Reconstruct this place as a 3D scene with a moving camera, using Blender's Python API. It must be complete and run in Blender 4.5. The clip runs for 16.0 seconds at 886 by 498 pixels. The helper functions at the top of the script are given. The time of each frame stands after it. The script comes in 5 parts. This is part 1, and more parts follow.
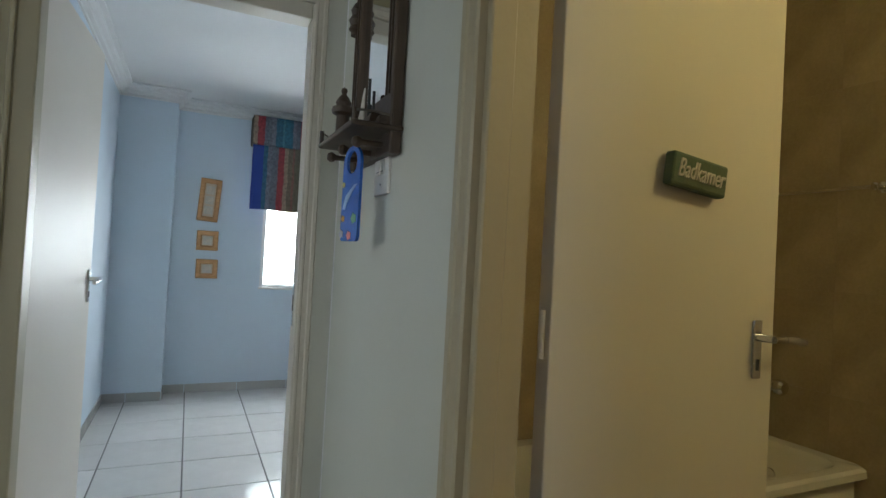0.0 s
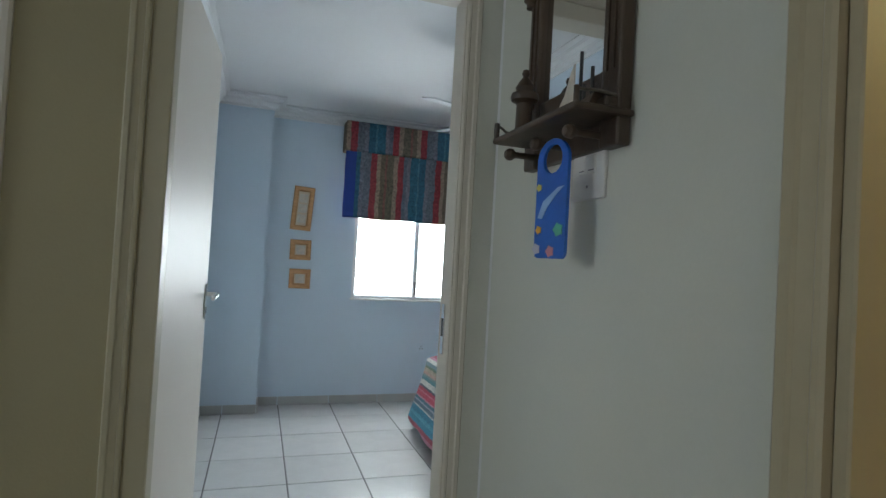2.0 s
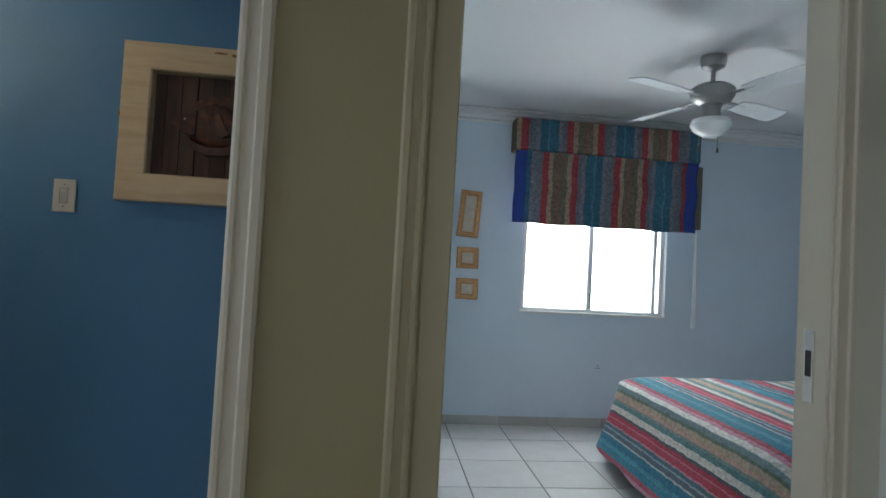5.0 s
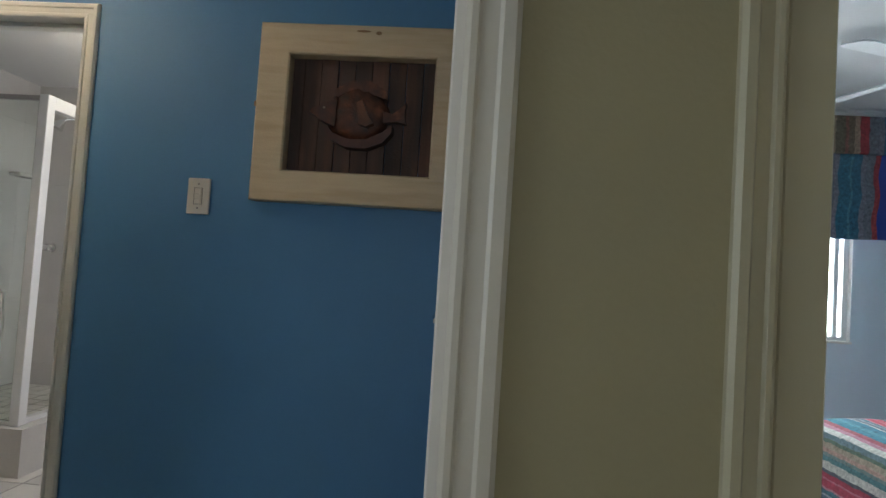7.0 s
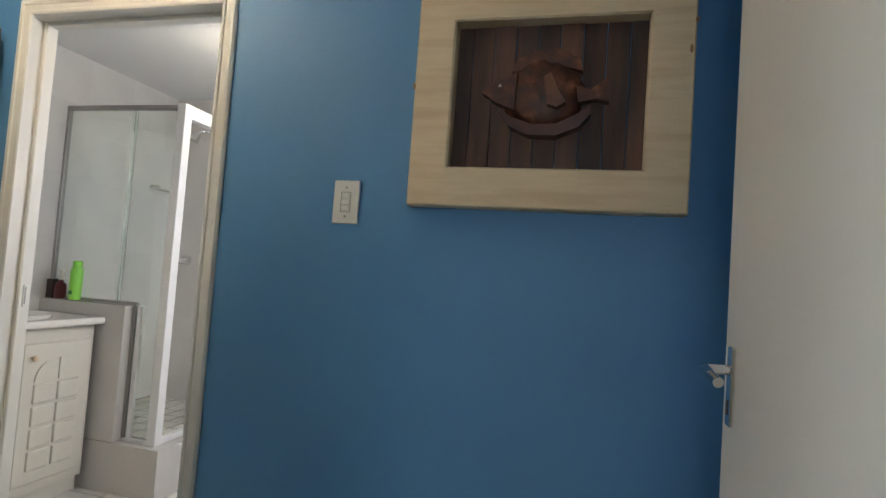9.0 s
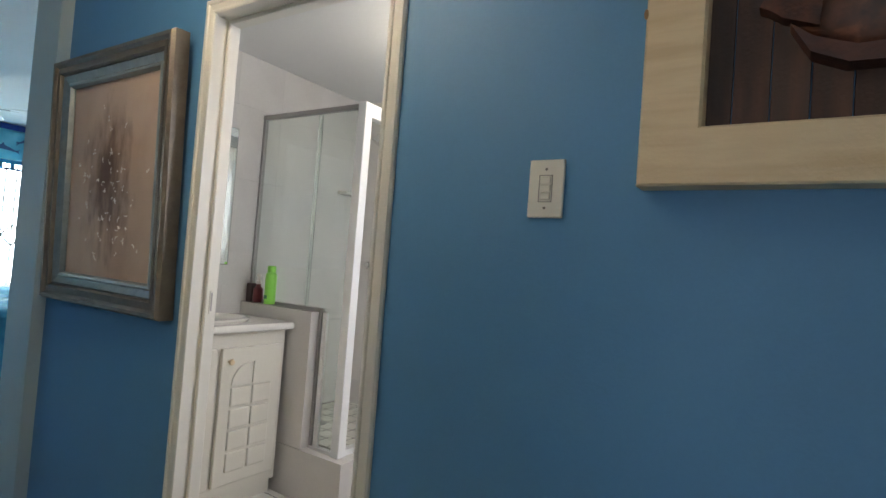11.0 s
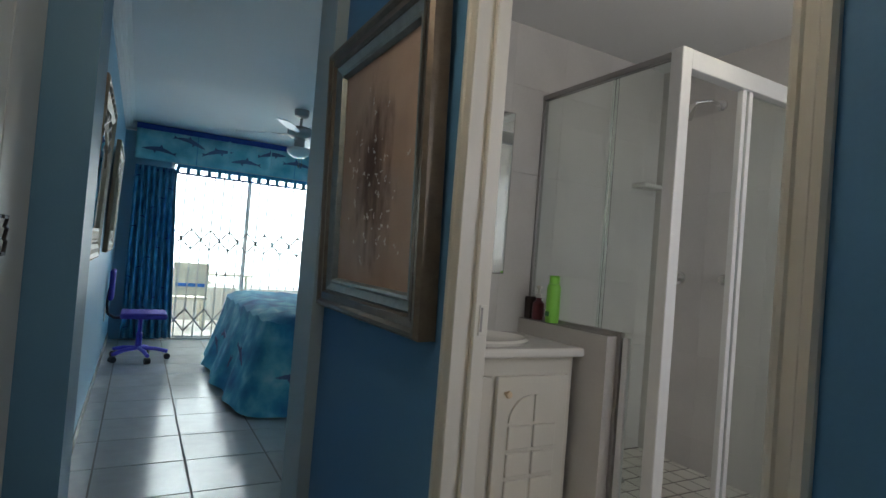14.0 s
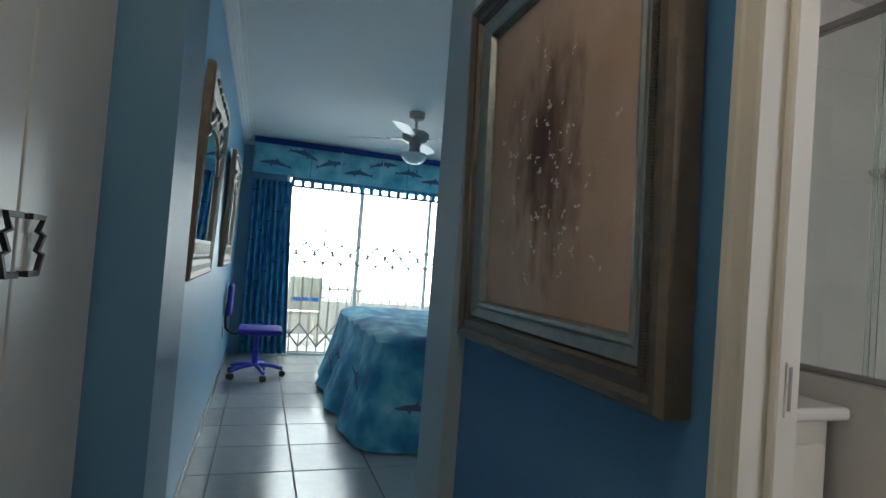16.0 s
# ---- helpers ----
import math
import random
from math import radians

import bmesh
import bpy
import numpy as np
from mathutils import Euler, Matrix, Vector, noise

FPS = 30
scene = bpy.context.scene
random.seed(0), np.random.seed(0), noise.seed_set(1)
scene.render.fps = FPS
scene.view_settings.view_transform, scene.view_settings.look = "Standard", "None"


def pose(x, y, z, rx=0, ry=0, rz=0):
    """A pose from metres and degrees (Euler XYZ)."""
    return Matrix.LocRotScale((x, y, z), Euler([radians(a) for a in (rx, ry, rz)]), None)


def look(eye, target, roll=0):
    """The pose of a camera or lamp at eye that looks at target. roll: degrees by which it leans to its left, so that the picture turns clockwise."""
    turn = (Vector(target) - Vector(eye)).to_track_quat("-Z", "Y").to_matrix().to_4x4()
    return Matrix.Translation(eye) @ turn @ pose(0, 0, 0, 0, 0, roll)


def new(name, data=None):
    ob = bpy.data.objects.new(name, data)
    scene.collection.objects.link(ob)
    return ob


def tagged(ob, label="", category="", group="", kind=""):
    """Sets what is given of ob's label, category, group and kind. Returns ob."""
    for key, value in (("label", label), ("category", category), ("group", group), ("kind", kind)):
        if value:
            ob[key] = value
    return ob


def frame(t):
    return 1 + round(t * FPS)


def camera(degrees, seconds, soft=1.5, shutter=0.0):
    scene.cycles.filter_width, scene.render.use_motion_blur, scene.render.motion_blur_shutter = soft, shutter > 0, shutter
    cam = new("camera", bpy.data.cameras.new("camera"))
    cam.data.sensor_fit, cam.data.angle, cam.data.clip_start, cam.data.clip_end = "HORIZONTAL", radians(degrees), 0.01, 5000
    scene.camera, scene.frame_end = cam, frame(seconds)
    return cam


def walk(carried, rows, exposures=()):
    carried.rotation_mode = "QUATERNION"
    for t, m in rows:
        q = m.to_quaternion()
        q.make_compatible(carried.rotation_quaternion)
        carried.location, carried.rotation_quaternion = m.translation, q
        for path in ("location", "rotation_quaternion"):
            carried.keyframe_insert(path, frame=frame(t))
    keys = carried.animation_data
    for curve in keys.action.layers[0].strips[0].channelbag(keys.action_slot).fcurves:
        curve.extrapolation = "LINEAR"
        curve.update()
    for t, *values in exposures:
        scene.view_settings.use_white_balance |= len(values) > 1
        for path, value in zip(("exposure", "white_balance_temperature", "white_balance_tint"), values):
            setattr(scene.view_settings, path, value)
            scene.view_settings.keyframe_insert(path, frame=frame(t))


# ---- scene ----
cam = camera(78.1, 16.0)
PATH = [
    (0, (-1.098, 1.729, 1.224), (-0.256, 3.543, 1.262), 3.1),
    (0.5, (-1.112, 1.819, 1.222), (-0.331, 3.66, 1.263), 3.2),
    (1, (-1.156, 1.911, 1.231), (-0.427, 3.773, 1.273), 3.2),
    (1.5, (-1.221, 2.021, 1.235), (-0.54, 3.901, 1.282), 3.3),
    (2, (-1.278, 2.103, 1.237), (-0.644, 3.999, 1.286), 3.2),
    (2.5, (-1.325, 2.171, 1.238), (-0.739, 4.083, 1.287), 3.0),
    (3, (-1.368, 2.26, 1.238), (-0.853, 4.192, 1.292), 3.3),
    (3.5, (-1.425, 2.351, 1.229), (-0.986, 4.301, 1.285), 3.3),
    (4, (-1.475, 2.424, 1.212), (-1.117, 4.391, 1.268), 3.2),
    (4.2, (-1.502, 2.464, 1.21), (-1.171, 4.436, 1.267), 3.2),
    (6.3, (-1.761, 2.751, 1.195), (-1.75, 4.75, 1.257), 3.4),
    (6.5, (-1.78, 2.797, 1.193), (-1.802, 4.796, 1.256), 3.5),
    (7, (-1.846, 2.953, 1.187), (-1.971, 4.947, 1.268), 3.7),
    (7.5, (-1.921, 3.102, 1.171), (-2.16, 5.085, 1.28), 4.2),
    (8, (-1.987, 3.162, 1.184), (-2.313, 5.133, 1.281), 4.1),
    (8.5, (-2.084, 3.262, 1.193), (-2.494, 5.217, 1.289), 4.0),
    (9, (-2.149, 3.327, 1.203), (-2.64, 5.263, 1.297), 4.1),
    (11.3, (-2.413, 3.713, 1.211), (-3.557, 5.353, 1.272), 4.5),
    (11.5, (-2.458, 3.735, 1.207), (-3.636, 5.35, 1.269), 4.6),
    (12, (-2.537, 3.821, 1.208), (-3.861, 5.319, 1.261), 4.7),
    (12.5, (-2.589, 3.863, 1.187), (-4.014, 5.266, 1.236), 4.6),
    (13, (-2.685, 3.94, 1.175), (-4.224, 5.216, 1.224), 4.6),
    (13.5, (-2.784, 4.023, 1.177), (-4.435, 5.152, 1.221), 4.7),
    (14, (-2.875, 4.063, 1.167), (-4.623, 5.036, 1.208), 4.6),
    (14.5, (-3.003, 4.084, 1.167), (-4.811, 4.94, 1.202), 4.7),
    (15, (-3.163, 4.098, 1.168), (-5.009, 4.865, 1.204), 4.7),
    (15.5, (-3.274, 4.092, 1.161), (-5.144, 4.801, 1.207), 4.4),
    (16, (-3.437, 4.113, 1.162), (-5.334, 4.742, 1.219), 4.4),
]
walk(cam, [(t, look(eye, target, roll)) for t, eye, target, roll in PATH],
     exposures=[(0, 0.1), (2, -0.05), (4, -0.15), (6.5, 0.0), (7, 0.05), (7.5, 0.3), (8, 0.55), (9, 0.7), (11.5, 0.6), (12.5, 0.2), (13.5, -0.2), (14.5, -0.5), (15, -0.5), (16, -0.2)])

# ---- world and light ----
world = bpy.data.worlds.new("world")
scene.world = world
world.use_nodes = True
sky = world.node_tree.nodes.new("ShaderNodeTexSky")
sky.sky_type, sky.sun_disc = "NISHITA", False
sky.sun_elevation, sky.sun_rotation = radians(48), radians(200)
bg = world.node_tree.nodes["Background"]
world.node_tree.links.new(sky.outputs[0], bg.inputs[0])
bg.inputs[1].default_value = 0.12
sun = new("sun", bpy.data.lights.new("sun", "SUN"))
sun.data.energy, sun.data.angle, sun.data.color = 3.0, radians(0.6), (1.0, 0.95, 0.88)
sun.matrix_world = look((0, 0, 20), (0.62, 6.2, 0))


def area(name, eye, target, w, h, power, color):
    d = bpy.data.lights.new(name, "AREA")
    d.shape, d.size, d.size_y, d.energy, d.color = "RECTANGLE", w, h, power, color
    ob = new(name, d)
    ob.matrix_world = look(eye, target)
    return ob


area("window_light_bedroom", (0.07, 6.86, 1.3), (0.07, 3, 1.0), 1.15, 0.75, 38, (0.86, 0.93, 1.0))
area("window_light_master", (-11.47, 5.65, 1.5), (-5, 5.4, 1.2), 2.9, 1.9, 98, (0.88, 0.95, 1.0))
area("sky_light_balcony", (-11.7, 5.65, 3.0), (-7.4, 5.4, 0.3), 3.0, 1.2, 150, (0.88, 0.95, 1.0))
area("window_light_ensuite", (-2.52, 5.75, 1.6), (-4.5, 5.7, 1.0), 0.8, 0.8, 11.5, (0.94, 0.95, 1.0))
# Two added corridor lamps; their living-room windows are unseen and assumed.
area("added_light_west", (-4.28, 2.75, 1.5), (-0.66, 2.6, 1.2), 1.2, 1.3, 13, (0.70, 0.87, 1.0))
area("added_light_south", (-2.4, -3.34, 1.45), (-1.6, 3.5, 1.2), 2.2, 1.25, 13, (0.92, 0.96, 1.0))


def bulb(name, place, power, color, radius=0.06):
    d = bpy.data.lights.new(name, "POINT")
    d.energy, d.color, d.shadow_soft_size = power, color, radius
    ob = new(name, d)
    ob.location = place
    return ob


bulb("bathroom_bulb", (0.6, 1.55, 2.3), 17, (1.0, 0.85, 0.37))

bulb("ensuite_bulb", (-3.80, 5.72, 2.14), 2.2, (1.0, 0.92, 0.80))
# Lobby lamp is out of view, added for the warm light from above.
bulb("unseen_lobby_bulb", (-3.6, 4.12, 2.28), 8.0, (1.0, 0.81, 0.60))

# ---- materials ----


def mat(name, color, rough=0.6, metal=0.0, var=0.06, scale=6.0, bump=0.15, fine=90.0, spec=0.5, coat=0.0):
    """A plain surface with broad stains and fine grain."""
    m = bpy.data.materials.new(name)
    m.use_nodes = True
    nt = m.node_tree
    b = nt.nodes["Principled BSDF"]
    tc = nt.nodes.new("ShaderNodeTexCoord")
    n1 = nt.nodes.new("ShaderNodeTexNoise")
    n1.inputs["Scale"].default_value, n1.inputs["Detail"].default_value = scale, 4
    n2 = nt.nodes.new("ShaderNodeTexNoise")
    n2.inputs["Scale"].default_value, n2.inputs["Detail"].default_value = fine, 3
    nt.links.new(tc.outputs["Object"], n1.inputs["Vector"])
    nt.links.new(tc.outputs["Object"], n2.inputs["Vector"])
    add = nt.nodes.new("ShaderNodeMath")
    add.operation = "ADD"
    half = nt.nodes.new("ShaderNodeMath")
    half.operation, half.inputs[1].default_value = "MULTIPLY", 0.4
    nt.links.new(n2.outputs["Fac"], half.inputs[0])
    nt.links.new(n1.outputs["Fac"], add.inputs[0])
    nt.links.new(half.outputs[0], add.inputs[1])
    mr = nt.nodes.new("ShaderNodeMapRange")
    mr.inputs["From Min"].default_value, mr.inputs["From Max"].default_value = 0.35, 1.05
    mr.inputs["To Min"].default_value, mr.inputs["To Max"].default_value = 1 - var, 1 + var
    nt.links.new(add.outputs[0], mr.inputs["Value"])
    mul = nt.nodes.new("ShaderNodeVectorMath")
    mul.operation = "SCALE"
    mul.inputs[0].default_value = color
    nt.links.new(mr.outputs[0], mul.inputs["Scale"])
    nt.links.new(mul.outputs[0], b.inputs["Base Color"])
    r2 = nt.nodes.new("ShaderNodeMapRange")
    r2.inputs["To Min"].default_value, r2.inputs["To Max"].default_value = max(0.02, rough - 0.08), min(1, rough + 0.08)
    nt.links.new(n1.outputs["Fac"], r2.inputs["Value"])
    nt.links.new(r2.outputs[0], b.inputs["Roughness"])
    b.inputs["Metallic"].default_value = metal
    b.inputs["Specular IOR Level"].default_value = spec
    b.inputs["Coat Weight"].default_value = coat
    b.inputs["Coat Roughness"].default_value = 0.15
    bp = nt.nodes.new("ShaderNodeBump")
    bp.inputs["Strength"].default_value, bp.inputs["Distance"].default_value = bump, 0.004
    nt.links.new(n2.outputs["Fac"], bp.inputs["Height"])
    nt.links.new(bp.outputs[0], b.inputs["Normal"])
    return m


def node(m, kind):
    return m.node_tree.nodes.new(kind)


def stripes(name, colors, axis, period, noise_amount=0.5, rough=0.85):
    """Printed cloth: bands of colour along a direction of the object's space, broken up by a worn print."""
    m = mat(name, (0.5, 0.5, 0.5), rough, bump=0.3, fine=220)
    nt = m.node_tree
    b = nt.nodes["Principled BSDF"]
    tc = node(m, "ShaderNodeTexCoord")
    dot = node(m, "ShaderNodeVectorMath")
    dot.operation = "DOT_PRODUCT"
    dot.inputs[1].default_value = [a / period for a in axis]
    nt.links.new(tc.outputs["Object"], dot.inputs[0])
    wob = node(m, "ShaderNodeTexNoise")
    wob.inputs["Scale"].default_value, wob.inputs["Detail"].default_value = 26, 5
    nt.links.new(tc.outputs["Object"], wob.inputs["Vector"])
    ma = node(m, "ShaderNodeMath")
    ma.operation, ma.inputs[1].default_value = "MULTIPLY_ADD", 0.035
    nt.links.new(wob.outputs["Fac"], ma.inputs[0])
    nt.links.new(dot.outputs["Value"], ma.inputs[2])
    fr = node(m, "ShaderNodeMath")
    fr.operation = "FRACT"
    nt.links.new(ma.outputs[0], fr.inputs[0])
    ramp = node(m, "ShaderNodeValToRGB")
    ramp.color_ramp.interpolation = "CONSTANT"
    el = ramp.color_ramp.elements
    while len(el) < len(colors):
        el.new(0.5)
    for e, (p, c) in zip(el, colors):
        e.position, e.color = p, (*c, 1)
    nt.links.new(fr.outputs[0], ramp.inputs[0])
    n = node(m, "ShaderNodeTexNoise")
    n.inputs["Scale"].default_value, n.inputs["Detail"].default_value, n.inputs["Roughness"].default_value = 55, 6, 0.7
    nt.links.new(tc.outputs["Object"], n.inputs["Vector"])
    mr = node(m, "ShaderNodeMapRange")
    mr.inputs["From Min"].default_value, mr.inputs["From Max"].default_value = 0.3, 0.7
    mr.inputs["To Min"].default_value, mr.inputs["To Max"].default_value = 1 - noise_amount, 1 + noise_amount
    nt.links.new(n.outputs["Fac"], mr.inputs["Value"])
    mul = node(m, "ShaderNodeVectorMath")
    mul.operation = "SCALE"
    nt.links.new(ramp.outputs[0], mul.inputs[0])
    nt.links.new(mr.outputs[0], mul.inputs["Scale"])
    nt.links.new(mul.outputs[0], b.inputs["Base Color"])
    return m


def mottled(name, stops, scale, rough=0.85, detail=5, stretch=(1, 1, 1), bump=0.25):
    """Cloth, wood or paint whose colours run into each other."""
    m = mat(name, (0.5, 0.5, 0.5), rough, bump=bump, fine=160)
    nt = m.node_tree
    tc = node(m, "ShaderNodeTexCoord")
    mp = node(m, "ShaderNodeMapping")
    mp.inputs["Scale"].default_value = stretch
    nt.links.new(tc.outputs["Object"], mp.inputs["Vector"])
    n = node(m, "ShaderNodeTexNoise")
    n.inputs["Scale"].default_value, n.inputs["Detail"].default_value = scale, detail
    nt.links.new(mp.outputs[0], n.inputs["Vector"])
    ramp = node(m, "ShaderNodeValToRGB")
    el = ramp.color_ramp.elements
    while len(el) < len(stops):
        el.new(0.5)
    for e, (p, c) in zip(el, stops):
        e.position, e.color = p, (*c, 1)
    nt.links.new(n.outputs["Fac"], ramp.inputs[0])
    nt.links.new(ramp.outputs[0], nt.nodes["Principled BSDF"].inputs["Base Color"])
    return m


def tiled(m, amount=0.1):
    """Lets each piece differ a little from the next."""
    nt = m.node_tree
    b = nt.nodes["Principled BSDF"]
    src = b.inputs["Base Color"].links[0].from_socket
    oi = node(m, "ShaderNodeObjectInfo")
    mr = node(m, "ShaderNodeMapRange")
    mr.inputs["To Min"].default_value, mr.inputs["To Max"].default_value = 1 - amount, 1 + amount * 0.5
    nt.links.new(oi.outputs["Random"], mr.inputs["Value"])
    mul = node(m, "ShaderNodeVectorMath")
    mul.operation = "SCALE"
    nt.links.new(src, mul.inputs[0])
    nt.links.new(mr.outputs[0], mul.inputs["Scale"])
    nt.links.new(mul.outputs[0], b.inputs["Base Color"])
    return m


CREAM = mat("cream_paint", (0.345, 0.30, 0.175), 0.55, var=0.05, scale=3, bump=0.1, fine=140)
# Paler than the north corridor wall's cream.
OFFWHITE = mat("off_white_wall", (0.60, 0.60, 0.53), 0.5, var=0.04, scale=3, bump=0.1, fine=140)
# Wall blue darkened and dulled to hold the south pier's shade.
BLUE_SHADED = mat("shaded_blue_paint", (0.085, 0.20, 0.30), 0.5, var=0.05, scale=3, bump=0.1, fine=140)
PALE = mat("pale_blue_paint", (0.60, 0.69, 0.76), 0.6, var=0.04, scale=3, bump=0.1, fine=140)
BLUE = mat("blue_paint", (0.088, 0.25, 0.475), 0.55, var=0.07, scale=3, bump=0.1, fine=140)
SKYB = mat("light_blue_paint", (0.22, 0.46, 0.62), 0.4, var=0.05, scale=3, bump=0.1, fine=140)
PILA = mat("grey_blue_paint", (0.42, 0.52, 0.56), 0.5, var=0.05, scale=3, bump=0.1, fine=140)
WHITE = mat("ceiling_white", (0.74, 0.74, 0.73), 0.8, var=0.03, scale=2, bump=0.2)
GLOSSW = mat("gloss_white_paint", (0.72, 0.70, 0.65), 0.3, var=0.0, scale=1.5, bump=0.05)
DOORM = mat("door_enamel", (0.72, 0.665, 0.59), 0.28, var=0.0, scale=1.2, bump=0.05, fine=40, spec=0.2)
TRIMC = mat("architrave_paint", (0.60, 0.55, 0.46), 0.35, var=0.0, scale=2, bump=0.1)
TILE = tiled(mat("floor_tile", (0.70, 0.68, 0.65), 0.16, var=0.05, scale=9, bump=0.06, fine=25))
TILEB = tiled(mat("glossy_floor_tile", (0.42, 0.44, 0.445), 0.17, var=0.08, scale=9, bump=0.16, fine=14, spec=0.32))
# Trim colour darkened for the shade on the bedroom doorway's left side.
TRIM_SHADED = mat("shaded_trim_paint", (0.43, 0.385, 0.26), 0.45, var=0.03, scale=3, bump=0.1)
# Architrave colour turned tan to carry the bathroom doorway's shade.
TRIM_DIM = mat("shaded_bath_trim_paint", (0.44, 0.37, 0.24), 0.45, var=0.04, scale=3, bump=0.1)
GROUT = mat("grout", (0.16, 0.15, 0.14), 0.9)
SKIRT = tiled(mat("skirting_tile", (0.50, 0.49, 0.46), 0.25, var=0.06))
WTILE = tiled(mat("wall_tile_white", (0.60, 0.58, 0.56), 0.22, var=0.08, scale=3, bump=0.05), 0.04)
BTILE = tiled(mat("wall_tile_beige", (0.42, 0.34, 0.23), 0.3, var=0.25, scale=5, bump=0.05), 0.08)
CHROME = mat("chrome", (0.75, 0.75, 0.75), 0.18, 1.0, bump=0.02)
ALU = mat("white_aluminium", (0.75, 0.76, 0.76), 0.35, bump=0.03)
STEEL = mat("grey_aluminium", (0.34, 0.33, 0.32), 0.35, 0.7, bump=0.05)
DARKW = mottled("dark_stained_wood", [(0.3, (0.035, 0.022, 0.014)), (0.7, (0.10, 0.065, 0.04))], 5, 0.45, stretch=(3, 3, 0.5))
PINE = mottled("pale_pine", [(0.3, (0.62, 0.47, 0.29)), (0.55, (0.72, 0.58, 0.39)), (0.75, (0.66, 0.51, 0.33))], 4, 0.6, stretch=(1, 3, 9))
PINEF = mottled("orange_pine", [(0.3, (0.52, 0.26, 0.10)), (0.7, (0.66, 0.36, 0.16))], 8, 0.5, stretch=(2, 2, 8))
BRONZE = mat("bronze_frame", (0.165, 0.14, 0.115), 0.35, 0.5, var=0.25, scale=20)
SILVERF = mat("silver_leaf", (0.25, 0.29, 0.30), 0.42, 0.6, var=0.2, scale=25)
GOLDF = mat("champagne_frame", (0.30, 0.235, 0.16), 0.45, 0.2, var=0.25, scale=30)
PLAST = mat("white_plastic", (0.75, 0.73, 0.68), 0.35, var=0.02)
GREYLINE = mat("grey_line", (0.25, 0.24, 0.23), 0.6)
TAGBLUE = mat("glazed_blue", (0.02, 0.13, 0.55), 0.25, var=0.15, scale=12, coat=0.3)
BLACK = mat("black", (0.02, 0.02, 0.02), 0.5)
GREEN = mat("green_plastic", (0.28, 0.72, 0.10), 0.35)
DRED = mat("dark_red_plastic", (0.14, 0.02, 0.03), 0.3)
PURPLE = mat("blue_violet_fabric", (0.05, 0.04, 0.36), 0.75, var=0.15, scale=20, fine=300)
VPLAST = mat("blue_violet_plastic", (0.07, 0.06, 0.55), 0.35)
CORAL = mat("ivory_shell", (0.6, 0.55, 0.47), 0.7, var=0.2, scale=40)
SIGNG = mottled("weathered_green", [(0.35, (0.05, 0.10, 0.055)), (0.7, (0.13, 0.15, 0.08))], 14, 0.6)
BAND = [(0.0, (0.17, 0.19, 0.22)), (0.095, (0.36, 0.05, 0.06)), (0.19, (0.40, 0.30, 0.21)), (0.25, (0.19, 0.15, 0.10)), (0.31, (0.28, 0.13, 0.10)), (0.34, (0.17, 0.15, 0.10)),
        (0.445, (0.38, 0.29, 0.21)), (0.51, (0.36, 0.05, 0.06)), (0.595, (0.16, 0.18, 0.22)), (0.65, (0.24, 0.22, 0.26)), (0.70, (0.04, 0.16, 0.23)),
        (0.82, (0.09, 0.24, 0.30)), (0.84, (0.04, 0.15, 0.22)), (0.94, (0.22, 0.22, 0.26))]
BAND = [(p, tuple(0.8 * v for v in c)) for p, c in BAND]
BLIND = stripes("striped_blind_cloth", BAND, (1, 0, 0), 0.567)
PELM = stripes("striped_pelmet_cloth", BAND, (-1, 0, 0), 0.6)
HEM = [(0.0, (0.40, 0.10, 0.13)), (0.05, (0.05, 0.22, 0.30)), (0.13, (0.09, 0.30, 0.38)), (0.18, (0.04, 0.19, 0.27)), (0.26, (0.46, 0.46, 0.44)),
       (0.28, (0.10, 0.15, 0.19)), (0.33, (0.30, 0.34, 0.38)), (0.35, (0.07, 0.16, 0.20)), (0.39, (0.50, 0.22, 0.26)), (0.41, (0.44, 0.06, 0.09)),
       (0.47, (0.52, 0.16, 0.20)), (0.485, (0.40, 0.05, 0.08)), (0.53, (0.10, 0.10, 0.12)), (0.56, (0.60, 0.57, 0.52)), (0.63, (0.10, 0.22, 0.23)),
       (0.68, (0.20, 0.26, 0.24)), (0.71, (0.52, 0.33, 0.26)), (0.75, (0.46, 0.36, 0.26)), (0.80, (0.16, 0.22, 0.16)), (0.83, (0.22, 0.31, 0.34)),
       (0.88, (0.62, 0.60, 0.56)), (0.95, (0.52, 0.24, 0.30))]
BANDB = sorted([((0.851 + q) % 1.0, c) for q, c in HEM] + [(0.0, (0.07, 0.27, 0.35))])
SPREAD = stripes("striped_bedspread_cloth", BANDB, (1, 0, 1), 0.605, 0.4)
NAVY = mat("navy_cloth", (0.02, 0.05, 0.26), 0.85, fine=300, bump=0.3)
SEA = mottled("sea_print_cloth", [(0.3, (0.025, 0.15, 0.32)), (0.5, (0.06, 0.33, 0.50)), (0.62, (0.15, 0.52, 0.62)), (0.75, (0.38, 0.68, 0.72))], 5, 0.85)
# Sea print with paler tones for daylight glowing through the valance.
SEA_BACKLIT = mottled("backlit_sea_print_cloth", [(0.3, (0.12, 0.45, 0.56)), (0.55, (0.28, 0.64, 0.70)), (0.75, (0.52, 0.76, 0.78))], 5, 0.85)
SEAD = mottled("deep_sea_print_cloth", [(0.3, (0.02, 0.13, 0.32)), (0.55, (0.07, 0.36, 0.58)), (0.75, (0.18, 0.52, 0.68))], 7, 0.85, stretch=(3, 3, 1))
DOLPH = mat("grey_blue_print", (0.10, 0.14, 0.26), 0.85, var=0.3, scale=30)
